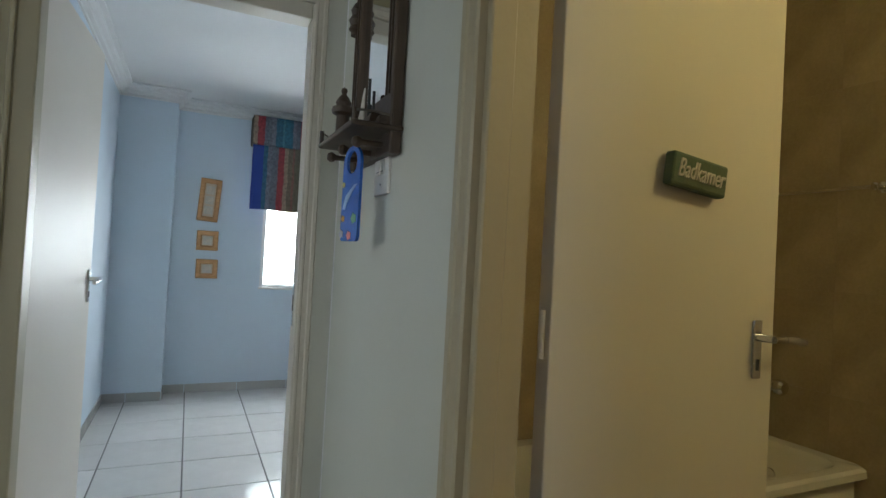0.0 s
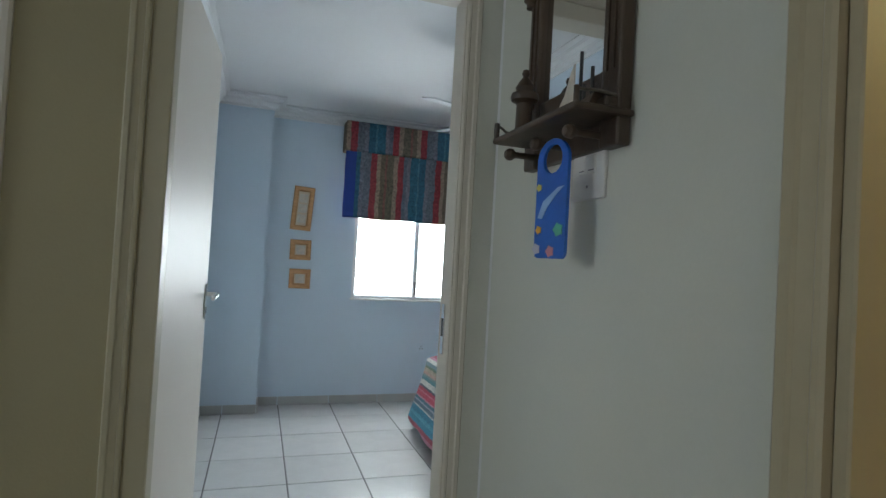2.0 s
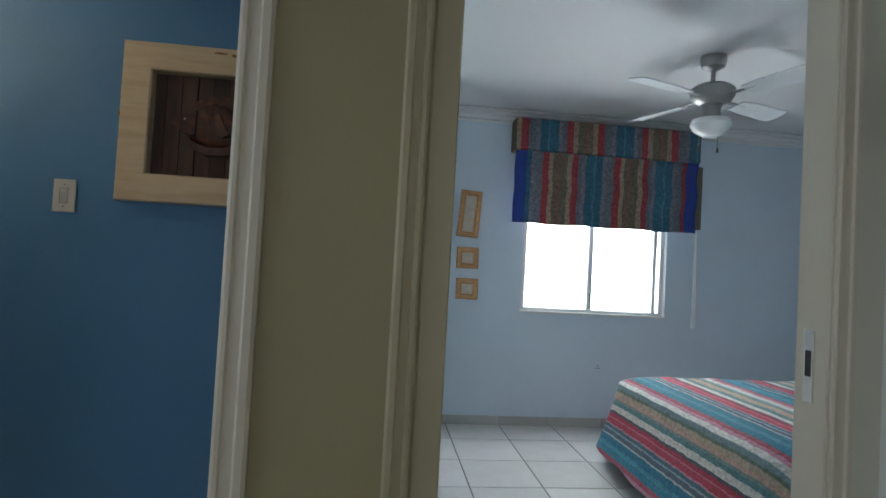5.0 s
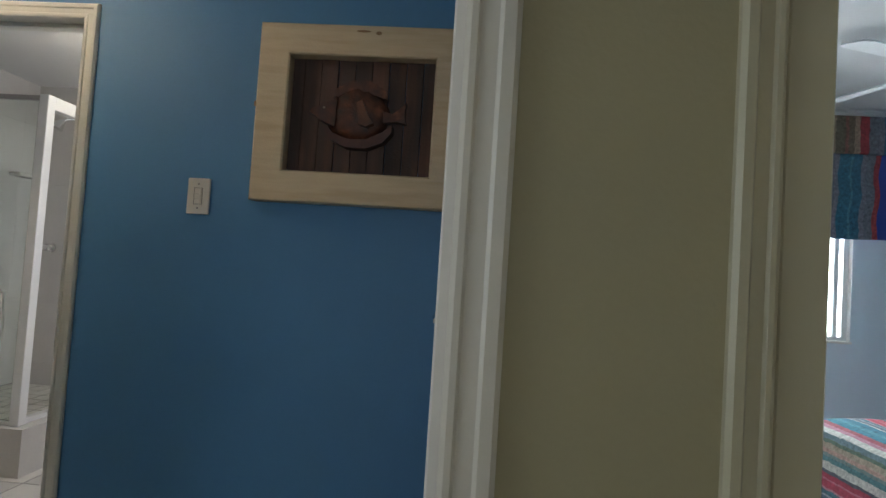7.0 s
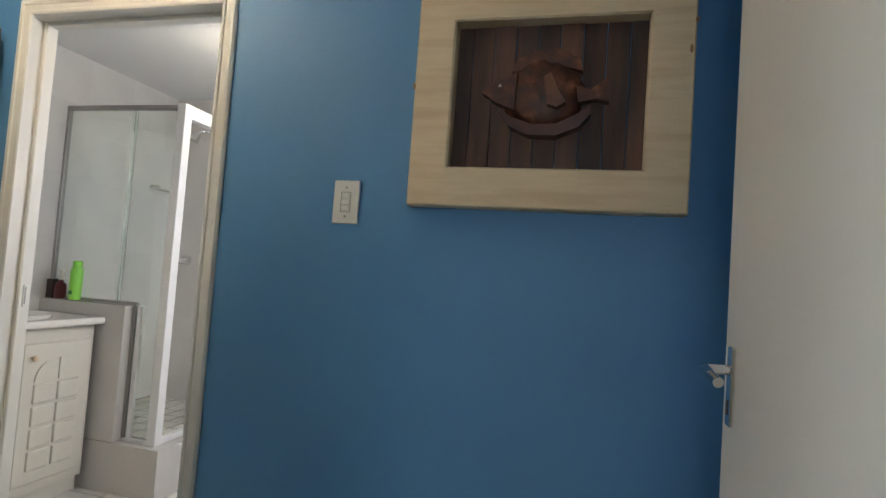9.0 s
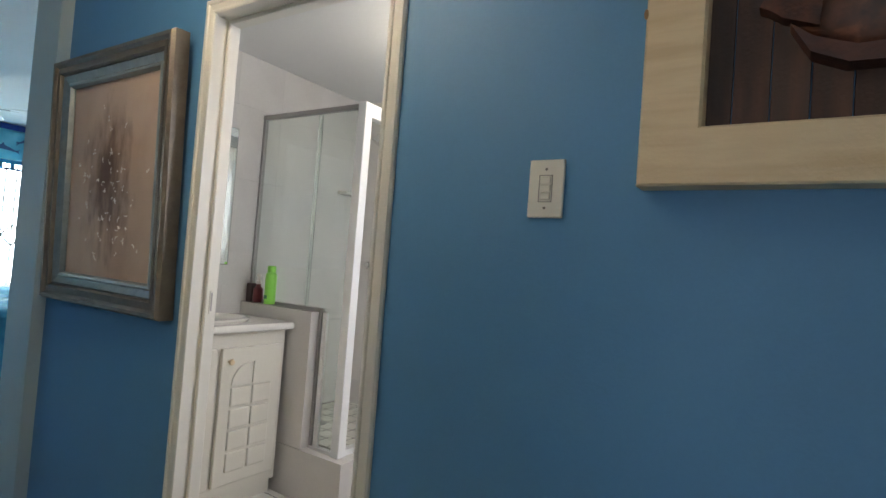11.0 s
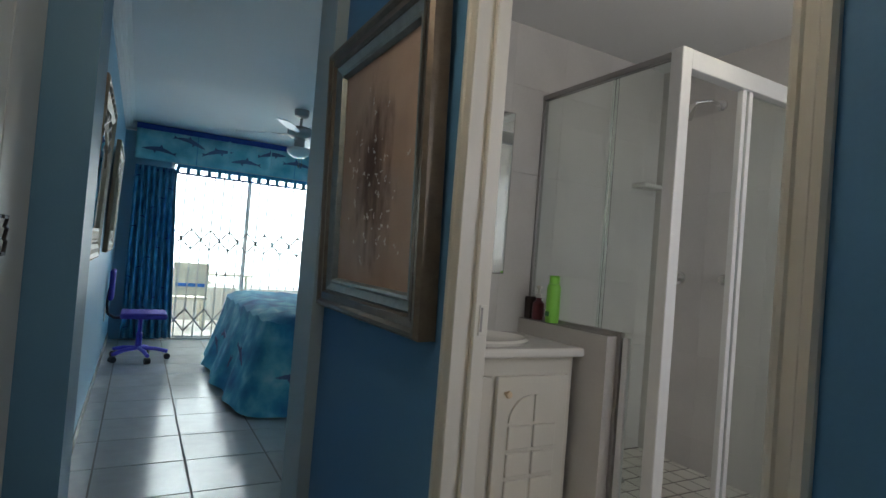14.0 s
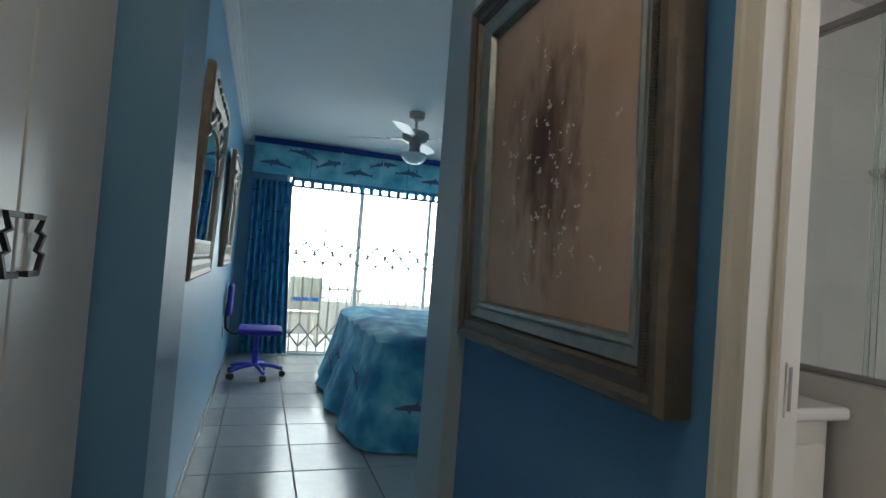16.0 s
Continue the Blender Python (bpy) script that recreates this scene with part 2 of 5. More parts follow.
CANVAS = mottled("painted_canvas", [(0.3, (0.42, 0.29, 0.22)), (0.55, (0.56, 0.42, 0.34)), (0.75, (0.63, 0.50, 0.42))], 3, 0.6)
# the painting's dark, blurred cluster in the middle of a warm ground
cn = CANVAS.node_tree
ctc = node(CANVAS, "ShaderNodeTexCoord")
cmap = node(CANVAS, "ShaderNodeMapping")
cmap.inputs["Location"].default_value, cmap.inputs["Scale"].default_value = (0.1, 0, 0.0), (4.6, 0, 2.9)
cn.links.new(ctc.outputs["Object"], cmap.inputs["Vector"])
cwob = node(CANVAS, "ShaderNodeTexNoise")
cwob.inputs["Scale"].default_value, cwob.inputs["Detail"].default_value = 13, 6
cstr = node(CANVAS, "ShaderNodeMapping")
cstr.inputs["Scale"].default_value = (1.6, 1, 0.6)
cn.links.new(ctc.outputs["Object"], cstr.inputs["Vector"])
cn.links.new(cstr.outputs[0], cwob.inputs["Vector"])
clen = node(CANVAS, "ShaderNodeVectorMath")
clen.operation = "LENGTH"
cn.links.new(cmap.outputs[0], clen.inputs[0])
cadd = node(CANVAS, "ShaderNodeMath")
cadd.operation, cadd.inputs[1].default_value = "MULTIPLY_ADD", 1.5
cn.links.new(cwob.outputs["Fac"], cadd.inputs[0])
cn.links.new(clen.outputs["Value"], cadd.inputs[2])
cfac = node(CANVAS, "ShaderNodeMapRange")
cfac.interpolation_type = "SMOOTHSTEP"
cfac.inputs["From Min"].default_value, cfac.inputs["From Max"].default_value = 0.75, 1.75
cn.links.new(cadd.outputs[0], cfac.inputs["Value"])
cmix = node(CANVAS, "ShaderNodeMix")
cmix.data_type = "RGBA"
cb = cn.nodes["Principled BSDF"].inputs["Base Color"]
cn.links.new(cfac.outputs[0], cmix.inputs[0])
cmix.inputs[6].default_value = (0.115, 0.062, 0.048, 1)
cn.links.new(cb.links[0].from_socket, cmix.inputs[7])
cn.links.new(cmix.outputs[2], cb)
SLATS = tiled(mottled("old_board_wood", [(0.3, (0.035, 0.024, 0.02)), (0.5, (0.07, 0.034, 0.024)), (0.7, (0.13, 0.06, 0.038))], 4, 0.6, stretch=(6, 6, 0.7)), 0.5)
FISHM = mottled("varnished_carving", [(0.3, (0.015, 0.009, 0.008)), (0.55, (0.10, 0.032, 0.016)), (0.75, (0.30, 0.11, 0.05))], 22, 0.42)
BELLY = mottled("red_varnished_carving", [(0.3, (0.03, 0.012, 0.009)), (0.7, (0.11, 0.035, 0.022))], 18, 0.4)
FINM = mottled("worn_carving_fin", [(0.3, (0.06, 0.024, 0.014)), (0.7, (0.22, 0.09, 0.045))], 16, 0.4)
CONC = mat("balcony_screed", (0.62, 0.61, 0.58), 0.7, var=0.1, bump=0.4)

GLASS = bpy.data.materials.new("clear_glass")
GLASS.use_nodes = True
gb = GLASS.node_tree.nodes["Principled BSDF"]
gb.inputs["Transmission Weight"].default_value, gb.inputs["Roughness"].default_value, gb.inputs["IOR"].default_value = 1.0, 0.0, 1.45
gb.inputs["Base Color"].default_value = (0.90, 0.96, 0.93, 1)
MIRROR = bpy.data.materials.new("silvered_mirror")
MIRROR.use_nodes = True
mb = MIRROR.node_tree.nodes["Principled BSDF"]
mb.inputs["Metallic"].default_value, mb.inputs["Roughness"].default_value = 1.0, 0.015
mb.inputs["Base Color"].default_value = (0.82, 0.84, 0.84, 1)
OPAL = bpy.data.materials.new("opal_glass")
OPAL.use_nodes = True
ob_ = OPAL.node_tree.nodes["Principled BSDF"]
ob_.inputs["Base Color"].default_value, ob_.inputs["Roughness"].default_value = (0.85, 0.85, 0.83, 1), 0.15
ob_.inputs["Subsurface Weight"].default_value = 0.0


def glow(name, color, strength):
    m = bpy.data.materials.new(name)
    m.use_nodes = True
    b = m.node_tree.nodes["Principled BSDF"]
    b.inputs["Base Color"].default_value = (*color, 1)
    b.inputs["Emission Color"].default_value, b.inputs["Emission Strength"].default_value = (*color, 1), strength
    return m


# Emission stands in for the overexposed outdoors.
DAYGLOW = glow("glowing_daylight_sheet", (0.95, 0.98, 1.0), 2.0)
LAMPG = glow("lit_lamp_glass", (1.0, 0.88, 0.6), 5.0)

for m in (DOORM, GLOSSW, TRIMC):
    pb = m.node_tree.nodes["Principled BSDF"]
    m.node_tree.links.remove(pb.inputs["Roughness"].links[0])
    pb.inputs["Roughness"].default_value = 0.46

# ---- mesh helpers ----


def finish(name, bm, material, smooth=False):
    me = bpy.data.meshes.new(name)
    bmesh.ops.recalc_face_normals(bm, faces=bm.faces)
    bm.to_mesh(me)
    bm.free()
    for m in (material if isinstance(material, (list, tuple)) else [material]):
        me.materials.append(m)
    if smooth:
        for p in me.polygons:
            p.use_smooth = True
        me.set_sharp_from_angle(angle=radians(35))
    return new(name, me)


def part(name, bm, material, parent, label="", smooth=False):
    ob = finish(name, bm, material, smooth)
    ob.parent = parent
    if label:
        tagged(ob, label)
    return ob


def thing(name, place, label, category, group="", rz=0):
    e = new(name)
    e.matrix_world = pose(*place, 0, 0, rz)
    return tagged(e, label, category, group)


def box(x0, x1, y0, y1, z0, z1, bevel=0.0, bm=None, seg=2):
    b = bmesh.new()
    bmesh.ops.create_cube(b, size=1, matrix=Matrix.LocRotScale(((x0 + x1) / 2, (y0 + y1) / 2, (z0 + z1) / 2), None, (abs(x1 - x0), abs(y1 - y0), abs(z1 - z0))))
    if bevel:
        bmesh.ops.bevel(b, geom=b.edges[:], offset=bevel, segments=seg, affect="EDGES", profile=0.5)
    return merge(bm, b)


def merge(bm, b):
    if bm is None:
        return b
    me = bpy.data.meshes.new("t")
    b.to_mesh(me)
    b.free()
    bm.from_mesh(me)
    bpy.data.meshes.remove(me)
    return bm


def turned(profile, seg=20, m=None, bm=None):
    """A lathe-turned solid: profile of (radius, height) about z."""
    b = bmesh.new()
    rings = []
    for r, z in profile:
        if r < 1e-5:
            rings.append([b.verts.new((0, 0, z))])
        else:
            rings.append([b.verts.new((r * math.cos(2 * math.pi * i / seg), r * math.sin(2 * math.pi * i / seg), z)) for i in range(seg)])
    for a, c in zip(rings, rings[1:]):
        for i in range(seg):
            j = (i + 1) % seg
            if len(a) == 1 and len(c) > 1:
                b.faces.new((a[0], c[i], c[j]))
            elif len(c) == 1 and len(a) > 1:
                b.faces.new((a[i], a[j], c[0]))
            elif len(a) > 1:
                b.faces.new((a[i], a[j], c[j], c[i]))
    for ring in (rings[0], rings[-1]):
        if len(ring) > 1:
            b.faces.new(ring)
    if m is not None:
        bmesh.ops.transform(b, matrix=m, verts=b.verts[:])
    return merge(bm, b)


def rod(a, c, r, seg=10, bm=None):
    a, c = Vector(a), Vector(c)
    d = c - a
    return turned([(r, 0), (r, d.length)], seg, Matrix.Translation(a) @ d.to_track_quat("Z", "Y").to_matrix().to_4x4(), bm)


def tube(points, r, seg=8, bm=None):
    for p, q in zip(points, points[1:]):
        bm = rod(p, q, r, seg, bm)
    return bm


def plate(outline, depth, holes=(), bevel=0.0):
    """A flat shape in x and z, of that depth along y, from an outline (and holes bridged by the fill)."""
    b = bmesh.new()
    edges = []
    for loop in (outline, *holes):
        vs = [b.verts.new((x, 0, z)) for x, z in loop]
        edges += [b.edges.new((vs[i], vs[(i + 1) % len(vs)])) for i in range(len(vs))]
    bmesh.ops.triangle_fill(b, edges=edges, use_beauty=True)
    r = bmesh.ops.extrude_face_region(b, geom=b.faces[:])
    bmesh.ops.translate(b, vec=(0, depth, 0), verts=[v for v in r["geom"] if isinstance(v, bmesh.types.BMVert)])
    return b


def arc(cx, cz, rx, rz, a0, a1, n=12):
    return [(cx + rx * math.cos(radians(a0 + (a1 - a0) * i / n)), cz + rz * math.sin(radians(a0 + (a1 - a0) * i / n))) for i in range(n + 1)]


def moulding(profile, path, closed=False, bm=None):
    """Sweeps a profile of (out, up) along a path of (point, outward, up) with mitred joints."""
    b = bmesh.new()
    rings = [[b.verts.new(Vector(p) + Vector(o) * u + Vector(w) * v) for u, v in profile] for p, o, w in path]
    pairs = list(zip(rings, rings[1:])) + ([(rings[-1], rings[0])] if closed else [])
    n = len(profile)
    for a, c in pairs:
        for i in range(n):
            b.faces.new((a[i], a[(i + 1) % n], c[(i + 1) % n], c[i]))
    if not closed:
        b.faces.new(rings[0])
        b.faces.new(rings[-1])
    return merge(bm, b)


def rect_frame(w, h, profile, bm=None):
    """A picture frame in x and z about its middle, front towards -y; profile of (in from the outer edge, out to the front)."""
    path = []
    for sx, sz in ((-1, -1), (1, -1), (1, 1), (-1, 1)):
        path.append(((sx * w / 2, 0, sz * h / 2), (-sx, 0, -sz), (0, -1, 0)))
    return moulding(profile, path, True, bm)


def wall(name, axis, c0, c1, u0, u1, z0, z1, openings, neg, pos, reveal, label):
    """A wall of real thickness across axis, from c0 to c1, with openings (u0, u1, z0, z1) cut through."""
    us = sorted({u0, u1, *[o[0] for o in openings], *[o[1] for o in openings]})
    zs = sorted({z0, z1, *[o[2] for o in openings], *[o[3] for o in openings]})
    us, zs = [u for u in us if u0 <= u <= u1], [z for z in zs if z0 <= z <= z1]
    b = bmesh.new()

    def at(c, u, z):
        return b.verts.new((c, u, z) if axis == "x" else (u, c, z))

    def solid(i, j):
        if not (0 <= i < len(us) - 1 and 0 <= j < len(zs) - 1):
            return False
        um, zm = (us[i] + us[i + 1]) / 2, (zs[j] + zs[j + 1]) / 2
        return not any(o[0] < um < o[1] and o[2] < zm < o[3] for o in openings)

    def quad(p, slot):
        f = b.faces.new([at(*q) for q in p])
        f.material_index = slot
    for i in range(len(us) - 1):
        for j in range(len(zs) - 1):
            if not solid(i, j):
                continue
            a, d, e, f = us[i], us[i + 1], zs[j], zs[j + 1]
            for c, s in ((c0, 0), (c1, 1)):
                quad([(c, a, e), (c, d, e), (c, d, f), (c, a, f)], s)
            for on, p in ((solid(i - 1, j), [(c0, a, e), (c1, a, e), (c1, a, f), (c0, a, f)]), (solid(i + 1, j), [(c0, d, e), (c1, d, e), (c1, d, f), (c0, d, f)]),
                          (solid(i, j - 1), [(c0, a, e), (c1, a, e), (c1, d, e), (c0, d, e)]), (solid(i, j + 1), [(c0, a, f), (c1, a, f), (c1, d, f), (c0, d, f)])):
                if not on:
                    quad(p, 2)
    bmesh.ops.remove_doubles(b, verts=b.verts[:], dist=1e-5)
    ob = finish(name, b, [neg, pos, reveal])
    return tagged(ob, label, "wall", kind="structure")


# ---- structure ----
H = 2.44
FLOOR_LABEL = "square glazed ceramic floor tiles with dark grout joints"


def slab(name, x0, x1, y0, y1, z0, z1, material, label, category):
    return tagged(finish(name, box(x0, x1, y0, y1, z0, z1), material), label, category, kind="structure")


floor = slab("floor", -11.6, 2.6, -3.4, 7.0, -0.12, -0.004, GROUT, FLOOR_LABEL, "floor")
slab("ceiling", -10.2, 2.6, -3.4, 7.0, H, H + 0.12, WHITE, "plain white painted plaster ceiling", "ceiling")
# bedroom end wall with its window
wall("wall_bedroom_north", "y", 6.765, 6.93, -1.78, 2.6, 0, H, [(-0.523, 0.66, 0.88, 2.0)], PALE, WHITE, WHITE, "pale blue painted plaster wall with a window")
wall("wall_bedroom_east", "x", 2.48, 2.6, 1.0, 6.765, 0, H, [], PALE, WHITE, WHITE, "pale blue painted plaster wall")
wall("wall_bedroom_west", "x", -1.78, -1.64, 3.62, 6.765, 0, H, [], BLUE, PALE, WHITE, "painted wall between the bedroom and the blue lobby")
slab("pier_bedroom", -1.64, -1.235, 6.54, 6.765, 0, H, PALE, "pale blue painted plaster pier in the corner", "pier")
# wall at the corridor's end with both doorways
HEAD = 2.03
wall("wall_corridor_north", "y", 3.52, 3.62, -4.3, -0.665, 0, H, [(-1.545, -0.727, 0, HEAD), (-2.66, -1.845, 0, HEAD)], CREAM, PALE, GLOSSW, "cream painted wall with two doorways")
wall("wall_bath_north", "y", 3.5, 3.62, -0.665, 2.6, 0, H, [], BTILE, PALE, WHITE, "wall between the bathroom and the bedroom")
wall("wall_corridor_east", "x", -0.665, -0.555, -3.4, 3.5, 0, H, [(1.80, 2.545, 0, HEAD)], OFFWHITE, CREAM, TRIM_DIM, "off-white corridor wall with a bathroom doorway")
wall("wall_bath_east", "x", 1.2, 1.32, 1.0, 3.5, 0, H, [], BTILE, WHITE, WHITE, "beige tiled bathroom wall")
wall("wall_bath_south", "y", 0.9, 1.0, -0.555, 2.6, 0, H, [], WHITE, BTILE, WHITE, "beige tiled bathroom wall")
# Openings in these two unseen walls are added to go with the corridor lamps.
wall("wall_corridor_west", "x", -4.42, -4.3, -3.4, 3.52, 0, H, [(2.1, 3.4, 0.8, 2.1)], WHITE, CREAM, WHITE, "cream painted wall")
wall("wall_living_south", "y", -3.4, -3.28, -4.3, -0.665, 0, H, [(-3.5, -1.3, 0.82, 2.08)], WHITE, CREAM, WHITE, "plain cream painted wall, unseen, with an added window opening")
# blue wall with the ensuite doorway
wall("wall_blue", "y", 4.745, 4.836, -5.055, -1.78, 0, H, [(-4.012, -3.25, 0, 1.985)], BLUE, WTILE, GLOSSW, "bright blue painted wall with a doorway")
slab("pier_master_north", -5.30, -5.055, 4.695, 4.92, 0, H, PILA, "grey-blue painted pier at the wall's end", "pier")
wall("wall_ensuite_west", "x", -5.04, -4.92, 4.92, 6.62, 0, H, [], SKYB, WTILE, WHITE, "white tiled bathroom wall")
wall("wall_ensuite_north", "y", 6.5, 6.62, -4.92, -2.4, 0, H, [], WTILE, WHITE, WHITE, "white tiled bathroom wall")
wall("wall_ensuite_east", "x", -2.52, -2.4, 4.836, 6.5, 0, H, [(5.35, 6.15, 1.2, 2.0)], WTILE, WHITE, WHITE, "white tiled bathroom wall with a window")
slab("ceiling_ensuite", -4.918, -2.522, 4.838, 6.498, 2.28, 2.36, WHITE, "plain white lowered bathroom ceiling", "ceiling")
# main bedroom
WL = 3.84
slab("wall_master_south", -9.96, -5.06, WL - 0.12, WL, 0, H, SKYB, "light blue painted wall hung with two mirrors", "wall")
slab("pier_master_south", -5.06, -4.70, WL - 0.30, 3.925, 0, H, BLUE_SHADED, "blue pier with shade in its colour, beside the built-in cupboards", "pier")
wall("wall_master_west", "x", -10.08, -9.96, 3.72, 7.0, 0, H, [(4.33, 6.95, 0, 2.08)], CONC, SKYB, WHITE, "light blue wall with a wide sliding door")
wall("wall_master_north", "y", 6.88, 7.0, -9.96, -5.04, 0, H, [], SKYB, WHITE, WHITE, "light blue painted wall")
slab("wall_cupboard_back", -4.30, -2.7, 3.62, 3.64, 0, H, BLUE, "blue painted wall behind the cupboards", "wall")


def cornice(name, path):
    prof = [(0, 0), (0.085, 0), (0.085, -0.012), (0.06, -0.02), (0.055, -0.04), (0.035, -0.05), (0.03, -0.07), (0.012, -0.078), (0.012, -0.095), (0, -0.095)]
    return tagged(finish(name, moulding(prof, path), WHITE, True), "white moulded plaster cornice along the ceiling", "cornice", kind="structure")


U = (0, 0, 1)
Z = H - 0.002
cornice("cornice_bedroom", [((-1.64, 3.62, Z), (1, 0, 0), U), ((-1.64, 6.54, Z), (1, -1, 0), U), ((-1.235, 6.54, Z), (1, -1, 0), U), ((-1.235, 6.765, Z), (1, -1, 0), U), ((2.48, 6.765, Z), (-1, -1, 0), U), ((2.48, 3.62, Z), (-1, 0, 0), U)])
cornice("cornice_master", [((-5.06, WL, Z), (0, 1, 0), U), ((-9.96, WL, Z), (1, 1, 0), U), ((-9.96, 6.88, Z), (1, -1, 0), U), ((-5.10, 6.88, Z), (0, -1, 0), U)])
cornice("cornice_pier", [((-5.30, 4.92, Z), (-1, 0, 0), U), ((-5.30, 4.695, Z), (-1, -1, 0), U), ((-5.055, 4.695, Z), (1, -1, 0), U), ((-5.055, 4.745, Z), (1, -1, 0), U), ((-1.78, 4.745, Z), (0, -1, 0), U)])

# backdrop and balcony; the backdrops are glowing sheets for overexposed daylight
slab("backdrop_master", -60.1, -60, -40, 60, -14, 40, DAYGLOW, "glowing white sheet for the daylight beyond the balcony", "backdrop")
slab("backdrop_bedroom", -30, 40, 56, 56.1, -14, 40, DAYGLOW, "glowing white sheet for the daylight beyond the window", "backdrop")
# Added out of view, behind the assumed south opening.
slab("unseen_backdrop_south", -30, 30, -56.1, -56, -14, 40, DAYGLOW, "glowing white sheet for the daylight beyond the window", "backdrop")
slab("balcony_floor", -11.6, -10.08, 3.0, 7.6, -0.003, 0.02, CONC, "pale screeded balcony floor", "balcony")
slab("balcony_wall", -11.62, -11.5, 3.0, 7.6, 0.02, 0.5, CONC, "low white plastered balcony wall", "balcony")

# ---- doors and their trim ----


def architrave(name, axis, face, out, u0, u1, head, material, label, w=0.065):
    """Moulded trim round a doorway on one side of a wall."""
    prof = [(0, 0), (0, 0.009), (w * 0.1, 0.012), (w * 0.22, 0.012), (w * 0.28, 0.008), (w * 0.6, 0.010), (w * 0.68, 0.014), (w * 0.9, 0.014), (w, 0.008), (w, 0)]
    path = []
    for u, z, du, dz in ((u0, 0, -1, 0), (u0, head, -1, 1), (u1, head, 1, 1), (u1, 0, 1, 0)):
        p = (face, u, z) if axis == "x" else (u, face, z)
        o = (0, du, dz) if axis == "x" else (du, 0, dz)
        n = (out, 0, 0) if axis == "x" else (0, out, 0)
        path.append((p, o, n))
    return tagged(finish(name, moulding(prof, path), material, False), label, "door trim", kind="structure")


ARCH = "gloss-painted moulded wooden architrave round a doorway"
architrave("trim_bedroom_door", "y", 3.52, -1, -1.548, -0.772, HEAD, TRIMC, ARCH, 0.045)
# Thin slab over the north wall's right end, paler than the rest.
slab("pale_wall_strip", -0.727, -0.6655, 3.516, 3.5198, 0, H, OFFWHITE, "thin off-white strip laid over the wall beside the doorway", "wall")
architrave("trim_lobby_door", "y", 3.52, -1, -2.66, -1.872, HEAD, TRIMC, ARCH, 0.058)
architrave("trim_bath_door", "x", -0.665, -1, 1.80, 2.545, HEAD, TRIM_DIM, ARCH)
architrave("trim_ensuite_door", "y", 4.745, -1, -4.002, -3.256, 1.985, GLOSSW, "white gloss moulded architrave round the ensuite doorway", 0.052)


def stop(name, axis, c0, c1, u0, u1, head, material, t=0.028):
    """A door lining with its rebate."""
    b = bmesh.new()
    for a, c, z0, z1 in ((u0, u0 + t, 0, head), (u1 - t, u1, 0, head), (u0 + t, u1 - t, head - t, head)):
        box(*((c0, c1, a, c) if axis == "x" else (a, c, c0, c1)), z0, z1, 0.003, b, 1)
    return tagged(finish(name, b, material), "painted wooden door lining inside the doorway", "door frame", kind="structure")


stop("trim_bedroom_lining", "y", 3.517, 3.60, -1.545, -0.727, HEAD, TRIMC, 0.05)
# Left half takes the darkened copy, so its shade sits in the colour.
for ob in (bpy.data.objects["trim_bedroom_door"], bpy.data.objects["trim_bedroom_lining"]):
    ob.data.materials.append(TRIM_SHADED)
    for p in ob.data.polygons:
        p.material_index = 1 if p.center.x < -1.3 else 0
stop("trim_bath_lining", "x", -0.66, -0.61, 1.80, 2.545, HEAD, TRIM_DIM, 0.02)
stop("trim_ensuite_lining", "y", 4.79, 4.832, -4.012, -3.25, 1.985, GLOSSW, 0.015)
stop("trim_lobby_lining", "y", 3.525, 3.575, -2.66, -1.845, HEAD, GLOSSW, 0.01)


def lever(parent, place, out, along):
    """A chrome long-plate lever handle; out: the way it stands off, along: the way the lever points."""
    p, o, a = Vector(place), Vector(out), Vector(along)
    m = Matrix.Translation(p) @ Matrix((a, o, U)).transposed().to_4x4()
    b = box(-0.015, 0.015, 0, 0.008, -0.075, 0.06, 0.004)
    bmesh.ops.transform(b, matrix=m, verts=b.verts[:])
    hp = part("handle_plate", b, CHROME, parent, "polished chrome back plate")
    b = rod((0, 0.008, 0.02), (0, 0.045, 0.02), 0.009, 12)
    tube([(0, 0.045, 0.02), (0.03, 0.05, 0.021), (0.075, 0.05, 0.018), (0.105, 0.046, 0.012)], 0.0085, 12, b)
    bmesh.ops.transform(b, matrix=m, verts=b.verts[:])
    h = part("handle", b, CHROME, parent, "polished chrome lever handle", True)
    b = box(-0.004, 0.004, 0.006, 0.0095, -0.055, -0.03)
    bmesh.ops.transform(b, matrix=m, verts=b.verts[:])
    part("keyhole", b, BLACK, parent)
    return h


def door(name, x0, x1, y0, y1, label):
    e = thing(name, (x0, y0, 0), label, "door")
    part("leaf", box(0, x1 - x0, 0, y1 - y0, 0.012, HEAD - 0.02, 0.003), DOORM, e)
    return e


def hinges(e, x, y):
    for z in (0.25, 1.05, 1.80):
        part("hinge", rod((x, y, z), (x, y, z + 0.09), 0.006, 10), TRIMC, e, "painted butt hinge", True)


d1 = door("door_1", -1.545, -1.505, 3.625, 4.435, "cream enamelled flush door standing open into the bedroom")
lever(d1, (0.04, 0.755, 1.045), (1, 0, 0), (0, -1, 0))
hinges(d1, 0.046, -0.006)
d1.matrix_world = pose(-1.558, 3.632, 0, 0, 0, -3.7)
d2 = door("door_2", -1.915, -1.875, 3.625, 4.42, "cream enamelled flush door standing open before the blue wall")
lever(d2, (0, 0.735, 1.055), (-1, 0, 0), (0, -1, 0))
d2.matrix_world = pose(-1.893, 3.63, 0, 0, 0, -0.6)
d3 = door("door_3", -0.548, 0.088, 2.565, 2.605, "cream enamelled flush door open into the bathroom, hung with a name board")
